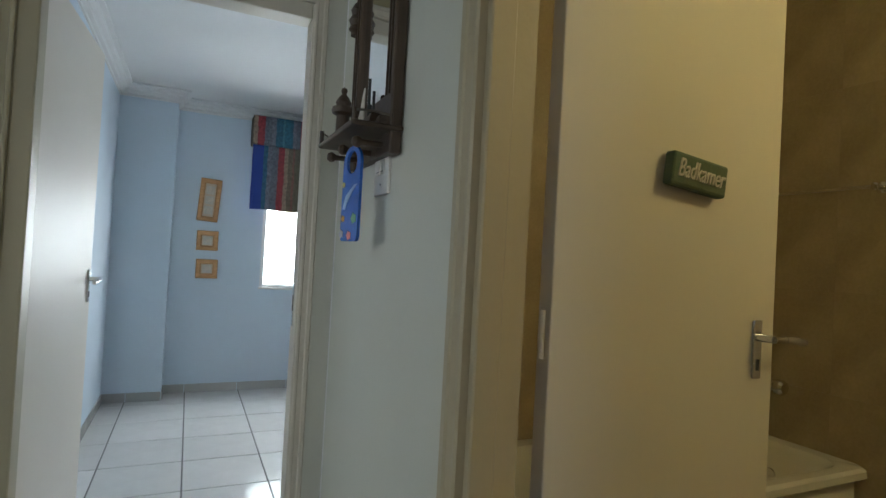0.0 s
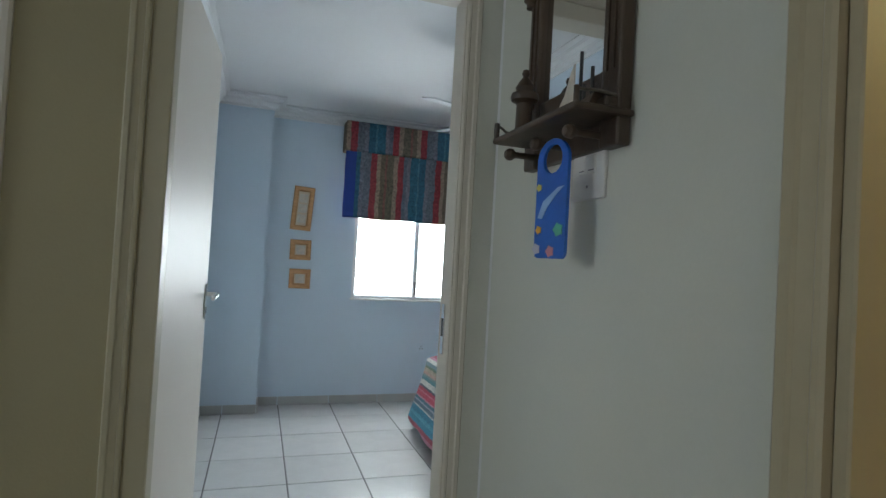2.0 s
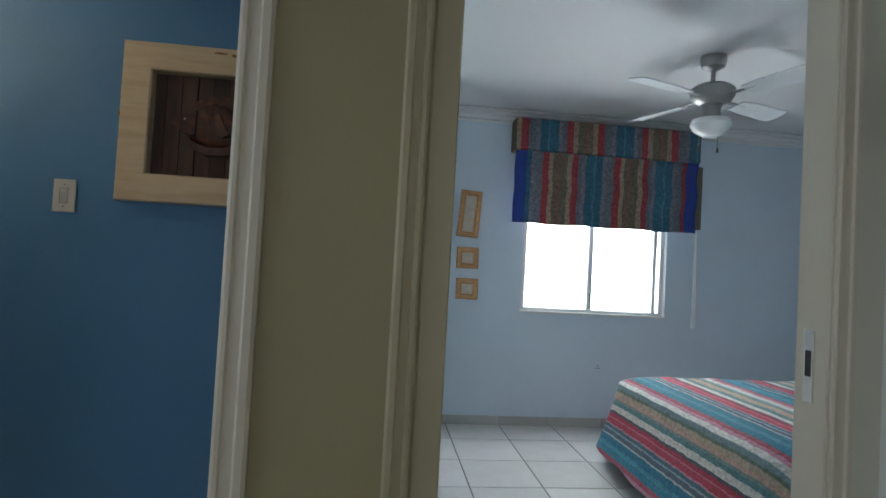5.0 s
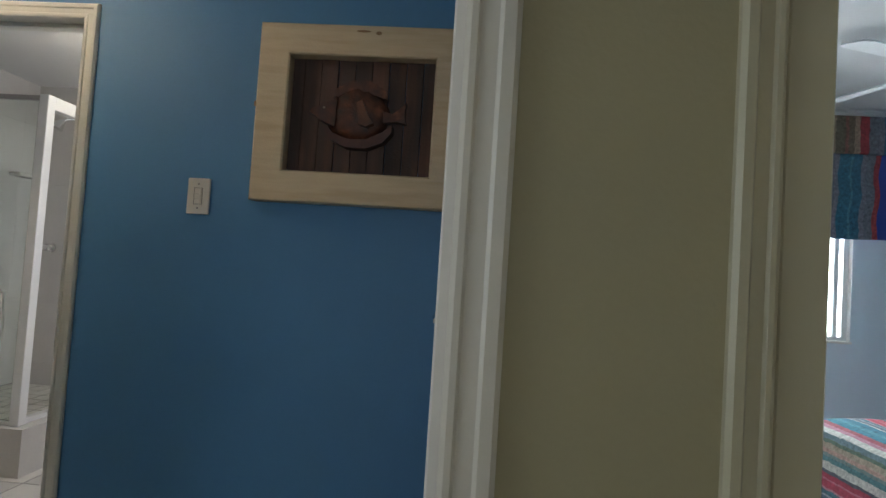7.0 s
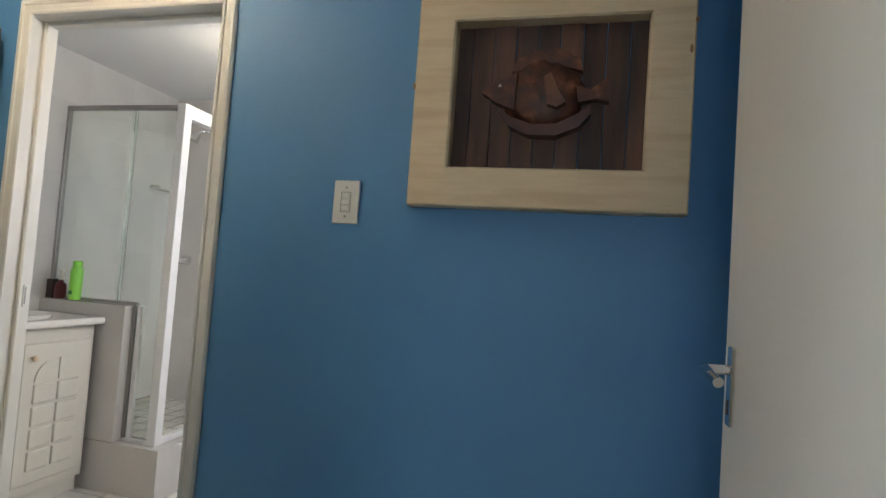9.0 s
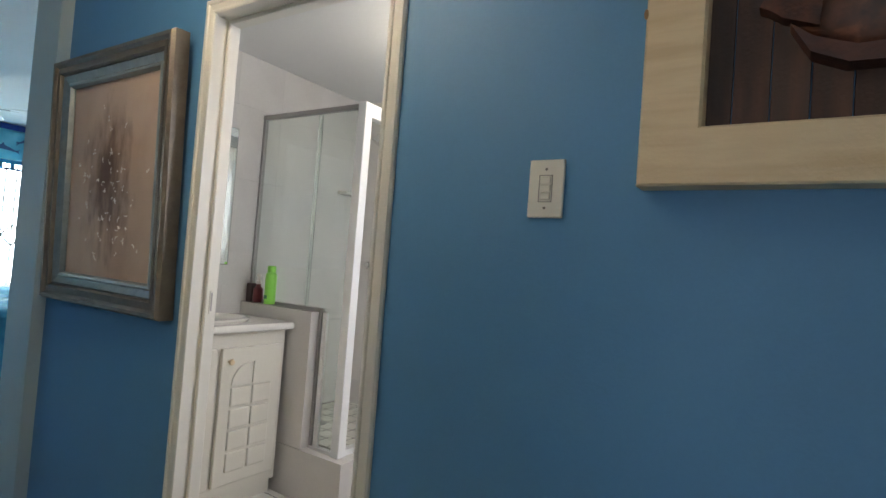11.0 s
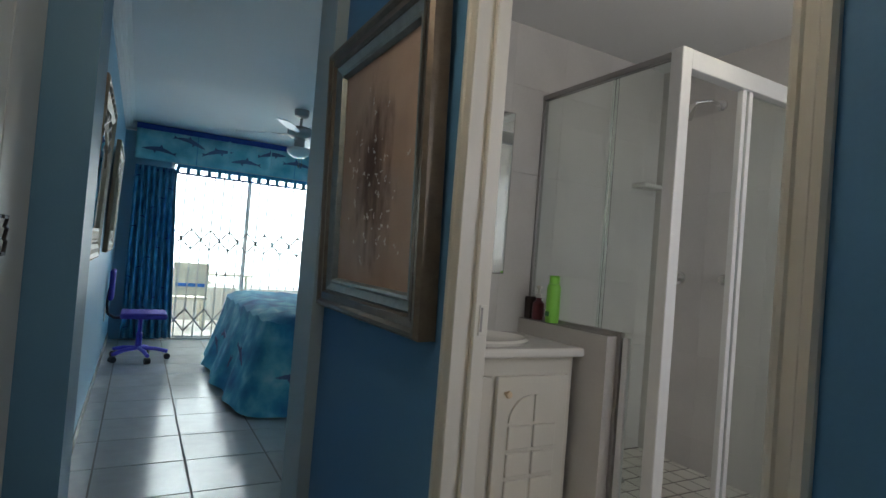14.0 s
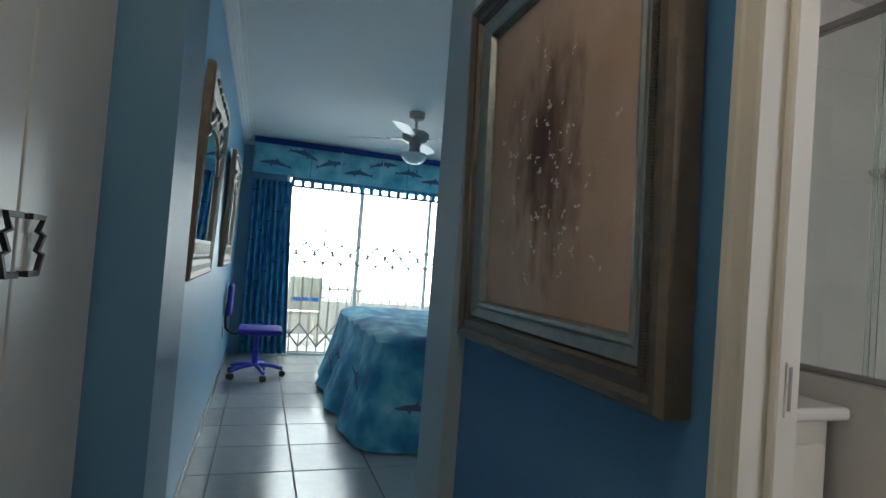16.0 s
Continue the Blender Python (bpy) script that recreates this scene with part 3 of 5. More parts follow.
lever(d3, (0.573, 0, 1.065), (0, -1, 0), (1, 0, 0))
hinges(d3, -0.012, 0.01)
d3.matrix_world = pose(-0.484, 2.562, 0, 0, 0, 0)
strike = thing("strike_plate", (-3.996, 4.812, 1.035), "chrome strike plate let into the white door lining", "door hardware")
part("plate", box(-0.006, 0.002, -0.009, 0.009, -0.045, 0.03, 0.001), GLOSSW, strike)
part("slot", box(-0.004, 0.0026, -0.006, 0.0, -0.036, 0.024), STEEL, strike)
strike2 = thing("strike_plate", (-0.779, 3.56, 1.05), "chrome strike plate let into the bedroom door lining", "door hardware")
part("plate", box(-0.002, 0.004, -0.012, 0.012, -0.07, 0.07, 0.001), CHROME, strike2)
part("slot", box(-0.0026, 0.003, -0.007, 0.007, -0.02, 0.03), BLACK, strike2)

# name board on the bathroom door
sign = thing("name_board", (-0.123, 2.545, 1.433), "small weathered green wooden board lettered in white", "sign")
sign.matrix_world = pose(-0.142, 2.546, 1.43, 0, 6.5, 0)
part("board", box(-0.081, 0.081, -0.012, 0.014, -0.036, 0.034, 0.006), SIGNG, sign)
txt = bpy.data.curves.new("lettering", "FONT")
txt.body, txt.size, txt.extrude, txt.align_x, txt.align_y, txt.shear = "Badkamer", 0.042, 0.0015, "CENTER", "CENTER", 0.25
tob = new("lettering_source", txt)
bpy.context.view_layer.update()
tme = bpy.data.meshes.new_from_object(tob.evaluated_get(bpy.context.evaluated_depsgraph_get()))
bpy.data.objects.remove(tob)
tme.transform(pose(0, -0.0135, 0, 90, 0, 0) @ Matrix.Diagonal((0.80, 1.3, 1, 1)))
tme.materials.clear()
tme.materials.append(CORAL)
let = new("lettering", tme)
let.parent = sign
tagged(let, "white hand-painted lettering")

# ---- corridor ----
RY, RZ = 3.095, 1.462
rack = thing("mirror_shelf", (-0.665, RY, RZ), "dark-stained wooden wall mirror with a shelf and coat pegs", "mirror shelf")


def rk(b):
    """From the rack's own plane (x along the wall, -y out of it) to the wall facing the corridor."""
    bmesh.ops.transform(b, matrix=pose(0, 0, 0, 0, 0, -90), verts=b.verts[:])
    return b


part("back_board", rk(box(-0.17, 0.17, -0.022, 0, 0.004, 0.075, 0.004)), DARKW, rack)
part("lower_rail", rk(box(-0.125, 0.125, -0.026, 0, 0.075, 0.15, 0.004)), DARKW, rack)
for sx in (-1, 1):
    part("post", rk(box(sx * 0.18 - 0.056 * (sx > 0), sx * 0.18 + 0.056 * (sx < 0), -0.032, -0.002, 0.0, 0.88, 0.005)), DARKW, rack, "fluted dark wooden post")
    b = bmesh.new()
    for k in (-0.010, 0.010):
        box(sx * 0.152 + k - 0.003, sx * 0.152 + k + 0.003, -0.036, -0.03, 0.14, 0.8, 0.001, b, 1)
    part("fluting", rk(b), DARKW, rack)
    prof = [(0, 0), (0.013, 0.0), (0.013, 0.01), (0.02, 0.018), (0.016, 0.03), (0.021, 0.045), (0.012, 0.06), (0.016, 0.075), (0.006, 0.095), (0, 0.1)]
    part("boss", rk(turned(prof, 14, Matrix.Translation((sx * 0.172, -0.034, 0.39)))), DARKW, rack, "carved boss on the post", True)
part("top_rail", rk(plate([(-0.18, 0.82), (0.18, 0.82)] + arc(0, 0.84, 0.18, 0.13, 0, 180, 20), -0.03)), DARKW, rack)
part("mirror_glass", rk(box(-0.126, 0.126, -0.016, -0.006, 0.14, 0.83)), MIRROR, rack, "old silvered mirror glass")
part("shelf", rk(box(-0.155, 0.19, -0.126, -0.002, 0.050, 0.063, 0.005)), DARKW, rack)
part("shelf_lip", rk(box(0.085, 0.185, -0.06, -0.03, 0.063, 0.083, 0.005)), DARKW, rack)
for px in (-0.125, 0.0, 0.125):
    prof = [(0.008, 0), (0.007, 0.05), (0.008, 0.06), (0.013, 0.066), (0.014, 0.074), (0.009, 0.082), (0, 0.084)]
    part("peg", rk(turned(prof, 12, Matrix.Translation((px, -0.022, 0.026)) @ pose(0, 0, 0, 90))), DARKW, rack, "turned wooden coat peg", True)
for y0 in (-0.118, -0.03):
    part("rail_post", rk(rod((-0.148, y0, 0.062), (-0.148, y0, 0.098), 0.006, 10)), DARKW, rack, "", True)
b = tube([(-0.148, -0.118 + 0.088 * k / 8, 0.092 - 0.016 * math.sin(math.pi * k / 8) + 0.003 * (k % 2)) for k in range(9)], 0.0028, 6)
part("gallery_chain", rk(b), BRONZE, rack, "thin chain slung along the shelf's end", True)
part("gallery_rail", rk(tube([(0.182, -0.118, 0.085), (0.182, -0.075, 0.088), (0.182, -0.032, 0.085)], 0.003, 6)), BRONZE, rack, "", True)
for y0 in (-0.118, -0.032):
    part("rail_post", rk(rod((0.182, y0, 0.062), (0.182, y0, 0.09), 0.005, 10)), DARKW, rack, "", True)


def trinket(name, px, py, prof, material, label, seg=16):
    e = thing(name, (-0.665 + py, RY - px, RZ + 0.0632), label, "ornament")
    part("body", turned(prof, seg), material, e, "", True)
    return e


trinket("turned_ornament", -0.108, -0.072, [(0.026, 0), (0.024, 0.012), (0.019, 0.02), (0.018, 0.075), (0.030, 0.082), (0.032, 0.09), (0.030, 0.098), (0.018, 0.101), (0.022, 0.112), (0.014, 0.126), (0.006, 0.136), (0.009, 0.144), (0.007, 0.151), (0, 0.155)], DARKW, "small dark turned tower ornament on the shelf")
ship = thing("ship_ornament", (-0.665 - 0.075, RY - 0.095, RZ + 0.0632), "small dark model ship with masts and an ivory sail", "ornament")
part("hull", rk(plate([(-0.07, 0.016), (-0.045, 0), (0.05, 0), (0.075, 0.026), (0.03, 0.02), (-0.07, 0.026)], 0.022)), DARKW, ship)
for mx, mh in ((0.012, 0.12), (0.05, 0.08), (0.024, 0.055)):
    part("mast", rk(rod((mx, 0.011, 0.005), (mx, 0.011, mh), 0.0035, 8)), BLACK, ship, "", True)
part("sail", rk(plate([(-0.05, 0.022), (0.006, 0.022), (0.006, 0.098), (-0.006, 0.085), (-0.026, 0.045)], 0.003)), CORAL, ship, "ivory cloth sail")
sh = thing("shell_garland", (-0.665 - 0.045, RY - 0.145, RZ + 0.62), "ivory lace and shell garland hanging over the mirror", "ornament")
rng = random.Random(4)
for i in range(11):
    r = 0.011 + rng.random() * 0.008
    part("shell", turned([(0, -r * 1.2), (r * 0.8, -r * 0.5), (r, 0), (r * 0.6, r * 0.8), (0, r)], 9, Matrix.Translation((-rng.random() * 0.012, 0.012 * math.sin(i), -i * 0.022))), CORAL, sh, "", True)

tag = thing("door_hanger", (-0.738, 3.05, 1.256), "glazed blue painted door hanger hooked over a coat peg", "door hanger", rz=13)
outer = arc(-0.031, 0.015, 0.012, 0.015, 180, 270, 4) + arc(0.031, 0.015, 0.012, 0.015, 270, 360, 4) + arc(0, 0.194, 0.043, 0.042, 0, 180, 16)
part("panel", rk(plate(outer, -0.008, [[(x, z) for x, z in arc(0, 0.196, 0.027, 0.029, 0, 340, 16)]])), TAGBLUE, tag)
pict = mat("pale_blue_glaze", (0.25, 0.45, 0.75), 0.3)
part("painted_swirl", rk(plate([(-0.034, 0.08), (-0.02, 0.112), (0.02, 0.138), (0.036, 0.14), (0.016, 0.125), (-0.008, 0.1), (-0.022, 0.078)], -0.0015)), pict, tag, "pale painted curved shape").location = (-0.0085, 0, 0)
for k, (cx, cz, r, m) in enumerate(((-0.03, 0.05, 0.0067, (0.75, 0.45, 0.05)), (0.025, 0.05, 0.0105, (0.08, 0.42, 0.30)), (-0.034, 0.135, 0.006, (0.6, 0.55, 0.15)), (-0.035, 0.012, 0.009, (0.5, 0.5, 0.6)), (0.005, 0.008, 0.009, (0.6, 0.25, 0.3)))):
    part("painted_motif", rk(plate([(cx + r * (1 + 0.35 * (i % 2)) * math.cos(i * 0.6283), cz + 0.006 + r * (1 + 0.35 * (i % 2)) * math.sin(i * 0.6283)) for i in range(10)], -0.0012)), mat("glaze_spot", m, 0.3), tag, "small painted motif").location = (-0.0085, 0, 0)


def switch_plate(place, rz, w, h, n, label):
    e = thing("switch_plate", place, label, "light switch", rz=rz)
    part("plate", box(-w / 2, w / 2, -0.009, 0, -h / 2, h / 2, 0.003), PLAST, e)
    for i in range(n):
        z = (i - (n - 1) / 2) * 0.017
        part("rocker", box(-0.0115, 0.0115, -0.013, -0.008, z - 0.0072, z + 0.0072, 0.002), PLAST, e, "white rocker key")
    zz = n * 0.0085 + 0.003
    part("surround", rect_frame(0.030, 2 * zz, [(0, 0), (0, 0.001), (0.0015, 0.001), (0.0015, 0)]), GREYLINE, e, "fine grey outline").location = (0, -0.0088, 0)
    for s in (-1, 1):
        part("screw", turned([(0.003, 0), (0.003, 0.001), (0, 0.0013)], 10, Matrix.Translation((0, -0.009, s * (zz + 0.012))) @ pose(0, 0, 0, 90)), GREYLINE, e)
    return e


switch_plate((-2.797, 4.7449, 1.387), 0, 0.077, 0.122, 3, "white plastic light switch with three rockers on the blue wall")
plug = thing("switch_plate", (-0.6651, 3.035, 1.432), "white plastic switch plate below the mirror shelf", "light switch", rz=-90)
part("plate", box(-0.055, 0.055, -0.009, 0, -0.056, 0.056, 0.003), PLAST, plug)
for sx in (-0.016, 0.016):
    part("rocker", box(sx - 0.011, sx + 0.011, -0.0125, -0.008, -0.005, 0.03, 0.002), PLAST, plug, "white rocker key")
    part("rocker_line", box(sx - 0.009, sx + 0.009, -0.0132, -0.012, 0.0, 0.0025), GREYLINE, plug)
part("screw", turned([(0.003, 0), (0.003, 0.001), (0, 0.0013)], 10, Matrix.Translation((0, -0.009, -0.03)) @ pose(0, 0, 0, 90)), GREYLINE, plug)

# ---- bathroom ----
tub = thing("bathtub", (0, 0, 0), "white enamelled bathtub built in along the tiled wall", "bathtub")
PORC = mat("white_enamel", (0.72, 0.70, 0.66), 0.12, var=0.02)
b = bmesh.new()
rings = []
for inset, z, r in ((0.03, 0.0, 0.02), (0.03, 0.5, 0.03), (0.0, 0.52, 0.04), (0.0, 0.545, 0.05), (0.012, 0.555, 0.05), (0.06, 0.55, 0.09), (0.075, 0.53, 0.1), (0.14, 0.2, 0.12), (0.2, 0.17, 0.1)):
    x0, x1, y0, y1 = -0.5 + inset, 1.185 - inset, 2.86 + inset, 3.495 - inset
    ring = []
    for cx, cy, a0 in ((x1 - r, y1 - r, 0), (x0 + r, y1 - r, 90), (x0 + r, y0 + r, 180), (x1 - r, y0 + r, 270)):
        ring += [b.verts.new((cx + r * math.cos(radians(a0 + 15 * k)), cy + r * math.sin(radians(a0 + 15 * k)), z)) for k in range(7)]
    rings.append(ring)
for a, c in zip(rings, rings[1:]):
    for i in range(len(a)):
        j = (i + 1) % len(a)
        b.faces.new((a[i], a[j], c[j], c[i]))
b.faces.new(rings[-1])
part("tub_shell", b, PORC, tub, "", True)
part("overflow", turned([(0.03, 0), (0.028, 0.006), (0, 0.008)], 18, Matrix.Translation((1.095, 3.18, 0.42)) @ pose(0, 0, 0, 0, -90, 0)), CHROME, tub, "round chrome overflow", True)
part("drain", turned([(0.032, 0), (0.03, 0.004), (0, 0.003)], 18, Matrix.Translation((0.85, 3.18, 0.171))), CHROME, tub, "chrome drain", True)
mixer = thing("bath_mixer", (1.2, 3.30, 0.77), "chrome wall bath mixer with a coiled shower hose", "tap")
part("body", rod((-0.05, -0.09, 0), (-0.05, 0.09, 0), 0.022, 16), CHROME, mixer, "", True)
for s in (-1, 1):
    part("inlet", rod((0, 0.075 * s, 0), (-0.05, 0.075 * s, 0), 0.025, 16), CHROME, mixer, "", True)
    part("knob", turned([(0.012, 0), (0.03, 0.008), (0.033, 0.03), (0.024, 0.042), (0, 0.045)], 16, Matrix.Translation((-0.05, 0.09 * s, 0)) @ pose(0, 0, 0, -90 * s)), CHROME, mixer, "", True)
part("spout", tube([(-0.05, 0, 0), (-0.12, 0, -0.015), (-0.15, 0, -0.06)], 0.014, 12), CHROME, mixer, "", True)
part("hose", tube([(-0.06 - 0.05 * math.sin(math.pi * k / 12), -0.03 - 0.02 * math.sin(k * 0.6), -0.02 - 0.17 * math.sin(math.pi * k / 24)) for k in range(25)], 0.008, 8), CHROME, mixer, "ribbed chrome hose", True)
trail = thing("towel_rail", (1.2, 3.0, 1.575), "slim chrome towel rail on the beige tiles", "towel rail")
part("bar", rod((-0.05, -0.13, 0), (-0.05, 0.45, 0), 0.007, 10), CHROME, trail, "", True)
for y in (-0.13, 0.45):
    part("bracket", turned([(0.022, 0), (0.022, 0.008), (0.009, 0.014), (0.009, 0.05), (0.014, 0.055), (0, 0.062)], 14, Matrix.Translation((0, y, 0)) @ pose(0, 0, 0, 0, -90, 0)), CHROME, trail, "", True)
blamp = thing("ceiling_light", (0.6, 1.55, H), "round bathroom ceiling light giving warm light", "ceiling light")
part("base", turned([(0.11, -0.03), (0.12, -0.02), (0.12, 0)], 28), ALU, blamp, "", True)
part("diffuser", turned([(0, -0.1), (0.05, -0.092), (0.09, -0.07), (0.105, -0.03)], 28), LAMPG, blamp, "glowing opal diffuser", True)

# ---- bedroom ----
win = thing("window_1", (0.0685, 6.83, 0.88), "white aluminium sliding window in the bedroom wall", "window")
win["kind"] = "structure"
part("window_frame", rect_frame(1.183, 1.12, [(0, -0.03), (0, 0.03), (0.035, 0.03), (0.035, -0.03)]), ALU, win).location = (0, 0, 0.56)
part("meeting_stile", box(-0.045, -0.005, -0.028, 0.012, 0.036, 1.085, 0.003), ALU, win)
part("sash_stile", box(0.5, 0.53, -0.028, 0.012, 0.036, 1.085, 0.003), ALU, win)
part("latch", box(-0.034, -0.014, -0.045, -0.028, 0.05, 0.17, 0.004), STEEL, win)
part("window_sill", box(-0.60, 0.60, -0.075, -0.03, -0.004, 0.012, 0.003), GLOSSW, win)
for x0, x1 in ((-0.556, -0.046), (-0.004, 0.499)):
    pn = part("pane", box(x0, x1, -0.004, 0.002, 0.037, 1.084), GLASS, win)
    pn.visible_shadow = False

blind = thing("blind", (0.08, 6.66, 0), "striped cloth blind with a navy edge under a padded pelmet", "blind")
b = bmesh.new()
NX, NZ = 48, 10
g = [[b.verts.new((-0.735 + 1.47 * i / NX, -0.03 + 0.006 * math.sin(i * 0.9) + 0.02 * math.exp(-3 * j / NZ) - 0.012 * math.cos(j * 1.3), 1.565 + 0.58 * j / NZ + (0.004 * math.sin(i * 0.45) if j == 0 else 0))) for i in range(NX + 1)] for j in range(NZ + 1)]
for j in range(NZ):
    for i in range(NX):
        f = b.faces.new((g[j][i], g[j][i + 1], g[j + 1][i + 1], g[j + 1][i]))
        f.material_index = 1 if i < 3 or i >= NX - 3 else 0
ob = part("cloth", b, [BLIND, NAVY], blind, "", True)
ob.modifiers.new("thick", "SOLIDIFY").thickness = 0.006
part("pelmet", box(-0.745, 0.745, -0.06, 0.10, 2.115, 2.365, 0.012), PELM, blind, "padded striped pelmet")
cord = tube([(0.775, 0.02, 1.6), (0.77, 0.02, 1.1), (0.765, 0.02, 0.84), (0.772, 0.02, 0.815), (0.79, 0.02, 0.82), (0.795, 0.02, 0.9), (0.785, 0.02, 1.3), (0.778, 0.02, 1.6)], 0.0035, 6)
part("pull_cord", cord, PLAST, blind, "white pull cord loop", True)
part("cord_guide", box(0.745, 0.80, 0, 0.10, 1.6, 2.1, 0.003), BLIND, blind)

shellm = mat("shell_print", (0.62, 0.55, 0.45), 0.7, var=0.2, scale=50)


def picture(place, w, h, cells, ry, label):
    e = new("picture_frame")
    e.matrix_world = pose(*place, 0, ry, 0)
    tagged(e, label, "picture", "three framed pictures beside the window")
    part("frame", rect_frame(w, h, [(0, 0), (0, 0.02), (0.006, 0.026), (0.03, 0.024), (0.04, 0.012), (0.04, 0)]), PINEF, e)
    part("mount", box(-w / 2 + 0.038, w / 2 - 0.038, -0.008, -0.002, -h / 2 + 0.038, h / 2 - 0.038), mat("cream_card", (0.62, 0.50, 0.36), 0.8), e, "pale card mount")
    for i in range(cells):
        z = (i - (cells - 1) / 2) * 0.085
        part("card", box(-0.033, 0.033, -0.012, -0.0085, z - 0.034, z + 0.034), CORAL, e)
        part("motif", plate([((0.02 + 0.006 * (k % 2)) * math.cos(k * 0.5236), z + (0.016 + 0.005 * (k % 2)) * math.sin(k * 0.5236)) for k in range(12)], -0.003), shellm, e).location = (0, -0.0125, 0)
    return e


picture((-0.965, 6.762, 1.617), 0.165, 0.36, 3, 3.5, "tall orange pine frame with three shell cards, hanging crooked")
picture((-0.962, 6.762, 1.275), 0.168, 0.165, 1, 0, "small square orange pine frame with a shell card")
picture((-0.955, 6.762, 1.037), 0.17, 0.16, 1, 0, "small square orange pine frame with a pale shell card")
sock = thing("wall_socket", (0.124, 6.7649, 0.47), "small white plastic wall socket low on the wall", "socket")
part("plate", box(-0.035, 0.035, -0.008, 0, -0.035, 0.035, 0.003), PALE, sock)
for k, (x, z) in enumerate(((0, 0.014), (-0.011, -0.008), (0.011, -0.008))):
    part("hole", turned([(0.005, 0), (0.005, 0.001), (0, 0.001)], 10, Matrix.Translation((x, -0.008, z)) @ pose(0, 0, 0, 90)), BLACK, sock)


def drape(x0, x1, y0, y1, top, hem, flare, corner, folds, puff, seed, thick=0.02):
    """A bedspread: a quilted top over rounded edges, with a skirt that flares out in folds."""
    rg = random.Random(seed)
    n = 160
    cx, cy = (x0 + x1) / 2, (y0 + y1) / 2
    ex, ey = (x1 - x0) / 2, (y1 - y0) / 2
    base = []
    for i in range(n):
        t = 2 * math.pi * i / n
        c, s = math.cos(t), math.sin(t)
        q = 1 / (abs(c) ** corner + abs(s) ** corner) ** (1 / corner)
        base.append((c * q, s * q))
    ph = [rg.random() * 6.28 for _ in range(4)]
    b = bmesh.new()
    rings = []
    for f in (0.06, 0.16, 0.26, 0.36, 0.46, 0.56, 0.66, 0.76, 0.86, 0.93, 0.975, 1.0):
        ring = []
        for u, v in base:
            x, y = cx + ex * f * u, cy + ey * f * v
            z = top - 0.05 * max(0, (f - 0.86) / 0.14) ** 2 + puff * (math.sin(x * 21) * math.sin(y * 21)) + puff * noise.noise((x * 3, y * 3, seed))
            ring.append(b.verts.new((x, y, z)))
        rings.append(ring)
    for k in range(1, 9):
        s = k / 8
        ring = []
        for i, (u, v) in enumerate(base):
            t = 2 * math.pi * i / n
            w = math.sin(folds * t + ph[0]) + 0.6 * math.sin(folds * 1.7 * t + ph[1])
            d = flare * s ** 1.2 + folds_amp * s * w
            L = math.hypot(u, v) or 1
            z = top - 0.05 - (top - 0.05 - hem) * s + (0.012 * math.sin(folds * t + ph[2]) if k == 8 else 0)
            ring.append(b.verts.new((cx + ex * u + d * u / L, cy + ey * v + d * v / L, max(z, 0.012))))
        rings.append(ring)
    b.faces.new(rings[0])
    for a, c in zip(rings, rings[1:]):
        for i in range(n):
            j = (i + 1) % n
            b.faces.new((a[i], a[j], c[j], c[i]))
    return b


folds_amp = 0.006
bed = thing("bed", (0, 0, 0), "bed in the bedroom under a striped quilted bedspread", "bed")
part("bed_base", box(0.0, 1.95, 4.55, 5.94, 0.13, 0.34, 0.01), mat("bed_base_cloth", (0.5, 0.48, 0.44), 0.9), bed)
part("mattress", box(0.0, 1.95, 4.55, 5.94, 0.34, 0.52, 0.03), PLAST, bed)
for x in (0.06, 1.88):
    for y in (4.62, 5.87):
        part("leg", rod((x, y, 0), (x, y, 0.13), 0.03, 12), BLACK, bed)
sp = finish("bedspread", drape(-0.09, 2.02, 4.48, 6.0, 0.575, 0.10, 0.13, 16, 11, 0.004, 3), SPREAD, True)
tagged(sp, "multicoloured striped quilted bedspread hanging over the bed", "bedspread")


